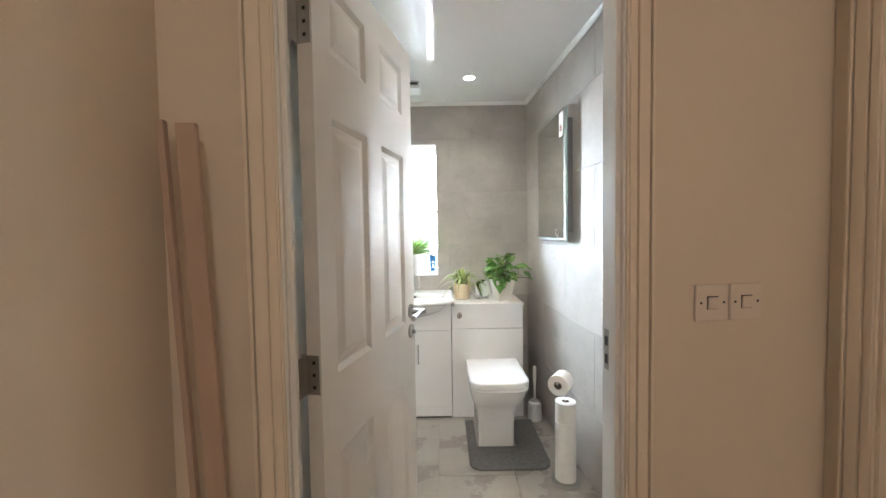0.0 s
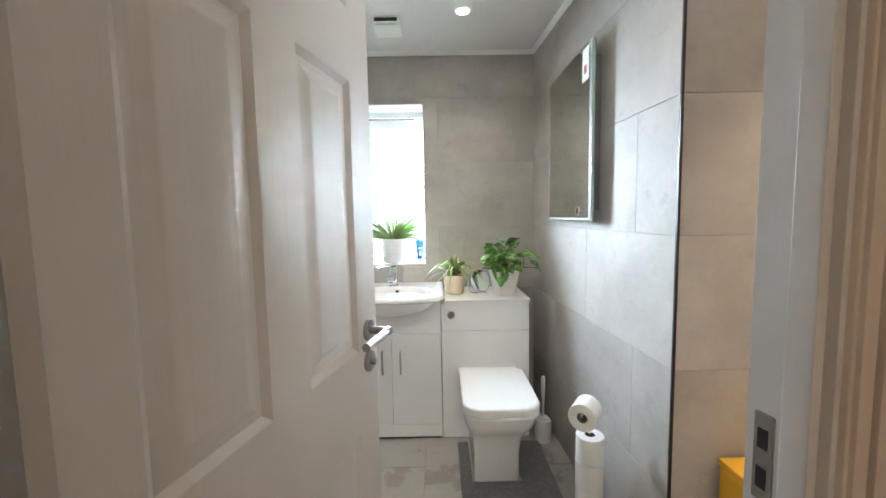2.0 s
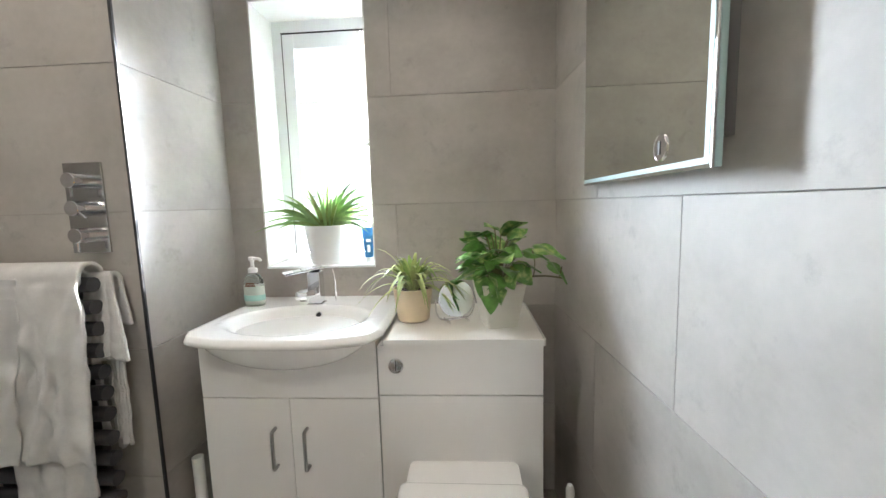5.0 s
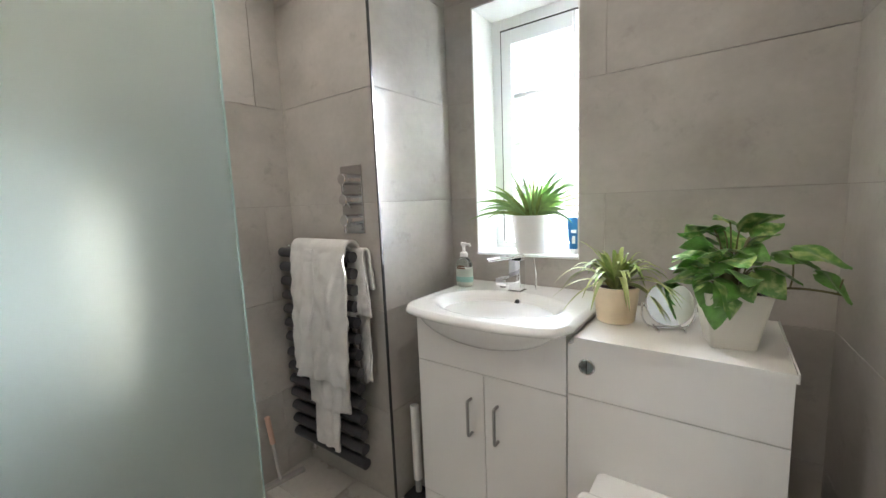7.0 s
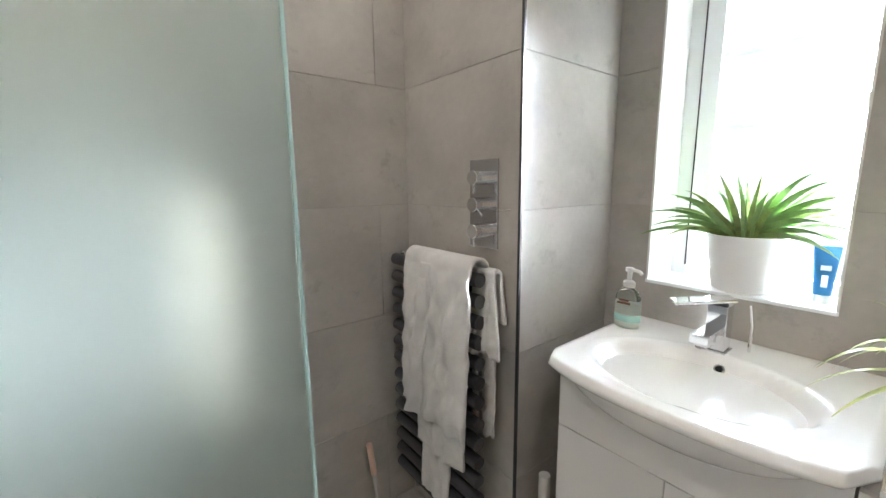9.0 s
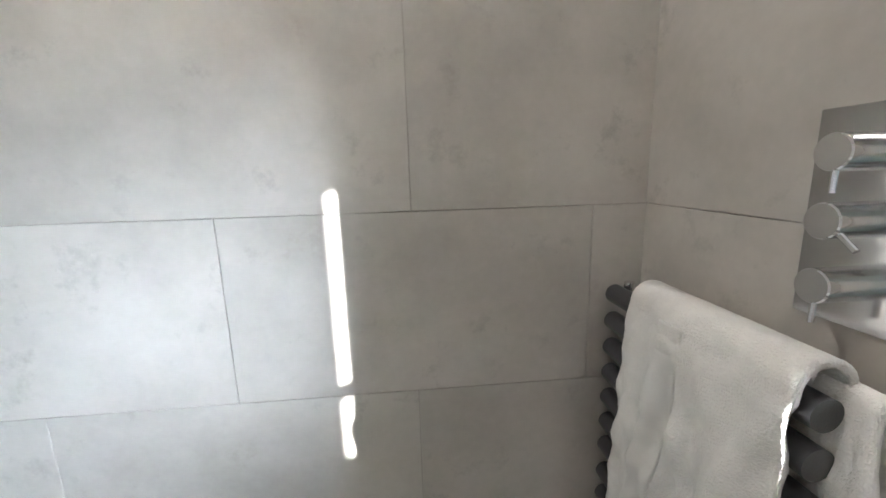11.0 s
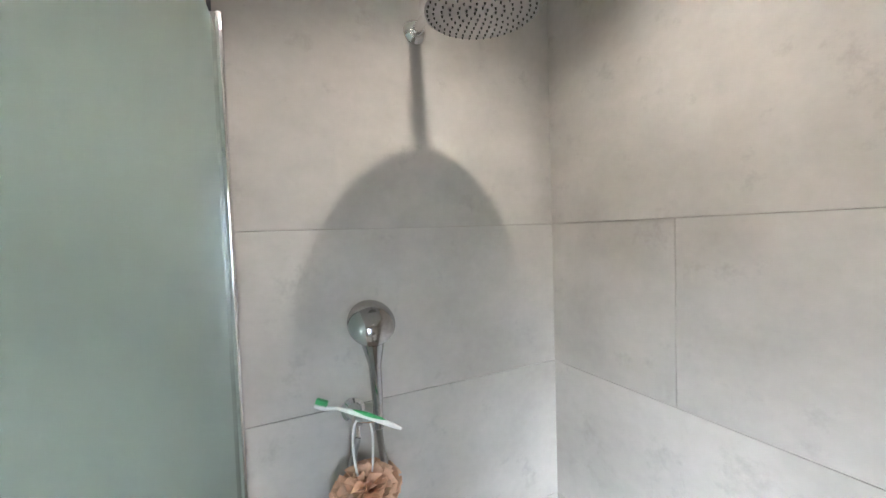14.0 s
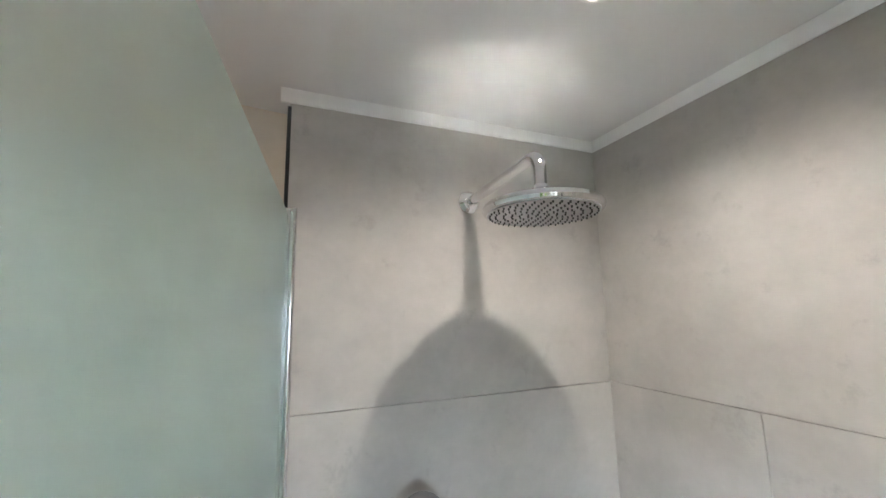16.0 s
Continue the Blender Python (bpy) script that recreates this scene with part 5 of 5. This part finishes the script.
def build_towels():
    top = thing("towel", pose(0, 0, 0), "light grey terry bath towel folded over the towel rail", "towel")
    creases = ((-0.47, 1.02, 0.10, 0.050, 0.010), (-0.30, 1.02, 0.16, 0.045, 0.014), (-0.50, 1.0, 0.02, 0.022, 0.014), (-0.44, 0.86, -0.10, 0.018, 0.016), (-0.36, 0.92, -0.28, 0.020, 0.018), (-0.30, 0.80, -0.34, 0.018, 0.018), (-0.26, 0.90, -0.10, 0.020, 0.012), (-0.33, 0.74, 0.22, 0.014, 0.012))
    sheet("fold", drape(over(3.338, 0.80, 0.525, 0.036, 3.298, 3.368, 1.090), -0.545, -0.214, 1.0, skew=-0.045, folds=creases, rough=1.3, flare=0.03), TOWEL, top, 0.012)
    sheet("hem_band", drape([(3.2905, 1.058), (3.2850, 0.80), (3.2775, 0.530)], -0.440, -0.385, 1.0, skew=-0.16, folds=creases, nx=10, rough=1.3), surface("woven_towel_band", (0.74, 0.72, 0.70), 0.8, vary=0.04, bump=0.6, bump_scale=420, stretch=(1, 1, 8)), top, 0.004)
    low = thing("towel", pose(0, 0, 0), "second grey towel hanging beneath the first on the rail", "towel")
    sheet("fold", drape(over(3.338, 0.55, 0.395, 0.026, 3.312, 3.364, 1.068), -0.495, -0.245, 3.3, folds=((-0.40, 0.6, 0.1, 0.02, 0.012), (-0.30, 0.6, -0.1, 0.02, 0.012))), TOWEL, low, 0.010)
    sheet("lower_fold", drape([(3.318, 0.60), (3.312, 0.40), (3.305, 0.215)], -0.475, -0.320, 5.1, folds=((-0.42, 0.5, 0.1, 0.018, 0.012), (-0.35, 0.5, 0.05, 0.016, 0.014)), nx=30), TOWEL, low, 0.010)
    side = thing("hand_towel", pose(0, 0, 0), "grey hand towel bunched at the rail's end", "towel")
    sheet("fold", cloth(over(3.378, 0.90, 0.800, 0.014, 3.362, 3.394, 1.056), -0.245, -0.180, 0.012, 2.2, flare=0.30, nx=22), TOWEL, side, 0.012)
    sheet("lower_fold", cloth([(3.382, 0.95), (3.380, 0.70), (3.378, 0.52)], -0.235, -0.185, 0.006, 7.7, nx=14), TOWEL, side, 0.010)


build_towels()


# ---- shower ----
def build_valve():
    ob = thing("shower_valve", pose(-0.264, Y_VALVE, 1.245), "chrome three-control shower valve plate on the tiles", "shower valve")
    part("plate", boxes((-0.059, 0.059, -0.008, -0.0003, -0.132, 0.132), bevel=0.002), surface("satin_chrome_plate", (0.52, 0.52, 0.53), 0.16, metal=1.0, vary=0.03), ob)
    for z, turn in ((0.078, 0), (0.0, 50), (-0.078, 0)):
        knob = part("knob", lathe([(0.0215, 0), (0.0215, 0.050), (0.020, 0.052), (0.001, 0.052)], 32), CHROME, ob, "chrome cylinder knob", Matrix.Translation((0.006, -0.008, z)) @ pose(0, 0, 0, 90))
        part("pin", tube([(0, -0.018, 0.044), (0, -0.046, 0.044)], 0.0036, 10), CHROME, knob, matrix=pose(0, 0, 0, 0, 0, turn))


build_valve()


def build_screen():
    a, b = Vector((0.190, 1.714)), Vector((0.2915, 2.665))
    m, length = run(a, b)
    ob = thing("shower_screen", m, "frosted glass shower screen on a chrome wall profile", "shower screen")
    glass = part("pane", boxes((0.004, length, -0.004, 0.004, 0.012, 2.075), bevel=0.001), FROSTED, ob)
    part("edge_strip", boxes((length - 0.0005, length + 0.003, -0.0045, 0.0045, 0.012, 2.075), bevel=0.001), GLASS_EDGE, ob, "bright polished glass edge")
    profile = part("wall_profile", boxes((-0.026, 0.006, -0.022, 0.022, 0.0, 2.082), bevel=0.006), CHROME, ob, "ribbed chrome wall profile")
    bm = tube([(0.004, -0.018, 0.0), (0.004, -0.018, 2.080)], 0.0070, 12)
    tube([(0.004, 0.018, 0.0), (0.004, 0.018, 2.080)], 0.0070, 12, bm)
    tube([(-0.014, -0.021, 0.0), (-0.014, -0.021, 2.080)], 0.0050, 12, bm)
    part("rib", bm, CHROME, profile)


build_screen()


def build_rain_head():
    cx, cy, z = -0.257, 1.996, 2.048
    ob = thing("rain_shower_head", pose(0, 0, 0), "round chrome rain shower head on a wall arm", "shower head")
    flange = part("flange", lathe([(0.030, 0), (0.030, 0.005), (0.022, 0.014), (0.012, 0.017)], 28), CHROME, ob, matrix=Matrix.Translation((cx, Y_SHOWER + 0.0003, 2.139)) @ pose(0, 0, 0, -90))
    pts = [Vector((cx, Y_SHOWER, 2.139)), Vector((cx, 1.93, 2.150))] + arc((cx, 1.955, 2.153), (cx, cy, 2.158), (cx, cy, 2.120), 8) + [Vector((cx, cy, 2.070))]
    part("arm", tube(pts, 0.0122, 18), CHROME, ob)
    part("collar", lathe([(0.016, 2.060), (0.017, 2.066), (0.017, 2.084), (0.012, 2.092)], 24, (cx, cy)), CHROME, ob)
    head = part("head", lathe([(0.104, -0.013), (0.110, -0.010), (0.1125, -0.004), (0.111, 0.002), (0.106, 0.0055), (0.001, 0.0056)], 64), CHROME, ob, "polished chrome disc", pose(cx, cy, z))
    part("top_plate", lathe([(0.103, 0.0058), (0.103, 0.0064), (0.102, 0.0068), (0.001, 0.0068)], 10), surface("polished_back", (0.92, 0.92, 0.92), 0.06, metal=1.0, vary=0.02), head, "flat ten-sided back of the disc", matrix=Matrix.Identity(4))
    part("face", lathe([(0.1035, -0.0142), (0.1035, -0.0128)], 64), surface("dull_face", (0.40, 0.40, 0.40), 0.30, metal=0.85), head, "grey nozzle face", matrix=Matrix.Identity(4))
    bm = bmesh.new()
    for ring, count in ((0.012, 6), (0.027, 12), (0.042, 18), (0.057, 24), (0.072, 30), (0.087, 36), (0.098, 42)):
        for k in range(count):
            a = 2 * math.pi * (k + 0.3 * ring * 50) / count
            lathe([(0.0014, -0.0178), (0.0020, -0.0140)], 6, (ring * math.cos(a), ring * math.sin(a)), bm)
    nozzles = part("nozzle", bm, RUBBER, head, "dark rubber nozzles", matrix=Matrix.Identity(4))
    nozzles["kind"] = "stuff"


build_rain_head()


# chrome with the dark reflections of the room put into its colour
DARK_CHROME = surface("dark_reflection_chrome", (0.46, 0.46, 0.47), 0.10, metal=1.0, vary=0.05)


def build_hand_shower():
    bracket = thing("shower_bracket", pose(-0.062, Y_SHOWER, 1.222), "chrome wall outlet and bracket for the hand shower", "bracket")
    part("wall_plate", lathe([(0.028, 0), (0.028, 0.006), (0.020, 0.012), (0.014, 0.040), (0.016, 0.060)], 28), CHROME, bracket, matrix=pose(0, 0.0005, 0, -90))
    part("cradle", tube([(0.0, 0.052, 0), (-0.02, 0.070, 0.002), (-0.038, 0.082, 0.004)], 0.012, 14), CHROME, bracket)
    part("outlet", tube([(0, 0.035, -0.008), (0, 0.038, -0.05)], 0.009, 14), CHROME, bracket)
    hs = thing("hand_shower", pose(0, 0, 0), "chrome hand shower resting in its wall bracket", "shower head")
    grip = [Vector((-0.100, 1.772, 1.205)), Vector((-0.1005, 1.768, 1.27)), Vector((-0.0985, 1.765, 1.345)), Vector((-0.094, 1.772, 1.402))]
    part("handle", tube(grip, 0.0125, 18, taper=[0.8, 0.95, 1.15, 2.1]), DARK_CHROME, hs)
    part("head", lathe([(0.046, -0.014), (0.052, -0.010), (0.053, 0.0), (0.046, 0.010), (0.030, 0.020), (0.012, 0.025)], 40), DARK_CHROME, hs, "round chrome spray head", Matrix.Translation((-0.091, 1.780, 1.446)) @ pose(0, 0, 0, -58, 0, 0))
    hose = thing("shower_hose", pose(0, 0, 0), "grey metal shower hose hanging in a loop", "hose")
    pts = arc((-0.100, 1.772, 1.205), (-0.105, 1.775, 1.12), (-0.128, 1.775, 1.03), 6) + arc((-0.135, 1.775, 1.00), (-0.175, 1.775, 0.92), (-0.190, 1.77, 0.80), 8)[1:] + arc((-0.192, 1.77, 0.78), (-0.21, 1.76, 0.36), (-0.085, 1.755, 0.34), 12)[1:] + arc((-0.085, 1.755, 0.34), (0.025, 1.755, 0.36), (0.012, 1.745, 0.86), 12)[1:] + arc((0.012, 1.745, 0.86), (-0.02, 1.735, 1.05), (-0.062, 1.727, 1.172), 8)[1:]
    part("hose", tube(pts, 0.0078, 12), HOSE, hose)
    brush = thing("toothbrush", pose(-0.044, 1.815, 1.262, 0, 15, 148), "white and green toothbrush lying across the shower bracket", "toothbrush")
    spine = [Vector((0.094 - 0.188 * k / 12, 0.0, 0.006 * math.sin(math.pi * k / 12) - (0.004 if k > 9 else 0.0))) for k in range(13)]
    part("handle", tube(spine, 0.0052, 12, taper=[0.55, 0.9, 1.1, 1.15, 1.1, 1.05, 1.1, 1.05, 0.8, 0.62, 0.9, 1.15, 0.7]), WHITE_PLASTIC, brush)
    part("grip", tube([p + Vector((0, 0, 0.0032)) for p in spine[2:8]], 0.0042, 12, taper=[0.5, 1.0, 1.2, 1.2, 1.0, 0.5]), GREEN_SOAP, brush, "green rubber grip")
    bm = bmesh.new()
    for k in range(7):
        for q in (-1, 0, 1):
            tube([(-0.070 - 0.0036 * k, 0.0032 * q, 0.002), (-0.070 - 0.0036 * k, 0.0036 * q, 0.013 + 0.001 * (k % 2))], 0.0015, 6, bm)
    part("bristle_tuft", bm, GREEN_SOAP, brush, "green and white bristles")
    puff = thing("bath_puff", pose(-0.066, 1.780, 1.078) @ Matrix.Scale(1.25, 4), "tan mesh bath puff hanging by a white cord", "bath puff")
    rng = random.Random(3)
    for k in range(40):
        bm = bmesh.new()
        a, b = rng.uniform(0, 2 * math.pi), math.acos(rng.uniform(-1, 1))
        out = Vector((math.sin(b) * math.cos(a), math.sin(b) * math.sin(a), math.cos(b)))
        side = out.orthogonal().normalized()
        up = out.cross(side)
        rows = []
        for i in range(13):
            s = (i / 12 - 0.5) * 2
            ring = []
            for j in range(5):
                q = j / 4
                ruffle = 0.009 * math.sin(s * (7 + k % 4) + k) * q
                p = out * (0.008 + 0.044 * q * (1 - 0.35 * s * s)) + side * (s * 0.030 * (0.3 + 0.7 * q)) + up * (ruffle + 0.007 * math.sin(s * 5 + k))
                ring.append(bm.verts.new((p.x * 1.25, min(max(p.y * 0.9, -0.085), 0.08), p.z * 0.92)))
            rows.append(ring)
        for r0, r1 in zip(rows, rows[1:]):
            for j in range(4):
                bm.faces.new((r0[j], r0[j + 1], r1[j + 1], r1[j]))
        part("ruffle", bm, PUFF, puff, smooth=60)
    bm = tube(arc((-0.010, 0.0, 0.03), (-0.022, -0.012, 0.10), (-0.010, -0.016, 0.120), 8), 0.0022, 8)
    tube(arc((0.016, 0.0, 0.03), (0.026, -0.012, 0.10), (0.010, -0.016, 0.120), 8), 0.0022, 8, bm)
    part("cord", bm, WHITE_PLASTIC, puff, "white cord loop")


build_hand_shower()


# ---- alcove and hall ----
def build_alcove_box():
    ob = thing("storage_box", pose(1.432, 2.068, 0), "bright yellow storage box standing against the tiles", "box")
    part("body", boxes((0, 0.50, 0, 0.345, 0, 0.505), bevel=0.006), YELLOW, ob)
    part("lid", boxes((-0.004, 0.504, -0.004, 0.348, 0.507, 0.533), bevel=0.005), YELLOW, ob, "yellow lid")


build_alcove_box()


def build_switches():
    for k in range(2):
        sw = thing("light_switch", DOOR_WALL @ pose(0.918 + 0.0905 * k + 0.043, -0.0005, 1.153), "single white light switch plate on the hall wall", "light switch", "switches beside the door")
        part("plate", boxes((-0.043, 0.043, -0.008, 0, -0.043, 0.043), bevel=0.003), SWITCH, sw)
        part("rocker", boxes((-0.013, 0.013, -0.0115, -0.0083, -0.014, 0.014), bevel=0.001), SWITCH, sw, matrix=pose(0, 0, 0, 4))
        part("gap", boxes((-0.0145, 0.0145, -0.0088, -0.0078, -0.0155, 0.0155)), DARK, sw)
        for sx in (-0.030, 0.030):
            part("screw", boxes((sx - 0.0025, sx + 0.0025, -0.0088, -0.0078, -0.0025, 0.0025)), DARK, sw)


build_switches()


def batten(x, w, d, h, lean, label):
    ob = thing("wooden_batten", DOOR_WALL @ pose(x, -0.030, 0, 1.2, lean, 0), label, "wood strip", "battens in the hall corner")
    part("strip", boxes((0, w, -d, 0, 0, h), bevel=0.002), BROWN_CARD, ob)


batten(-0.112, 0.034, 0.014, 1.530, -1.8, "flat brown wooden strip leaning in the hall corner")
batten(-0.141, 0.012, 0.016, 1.535, -1.8, "narrow brown wooden strip leaning in the hall corner")
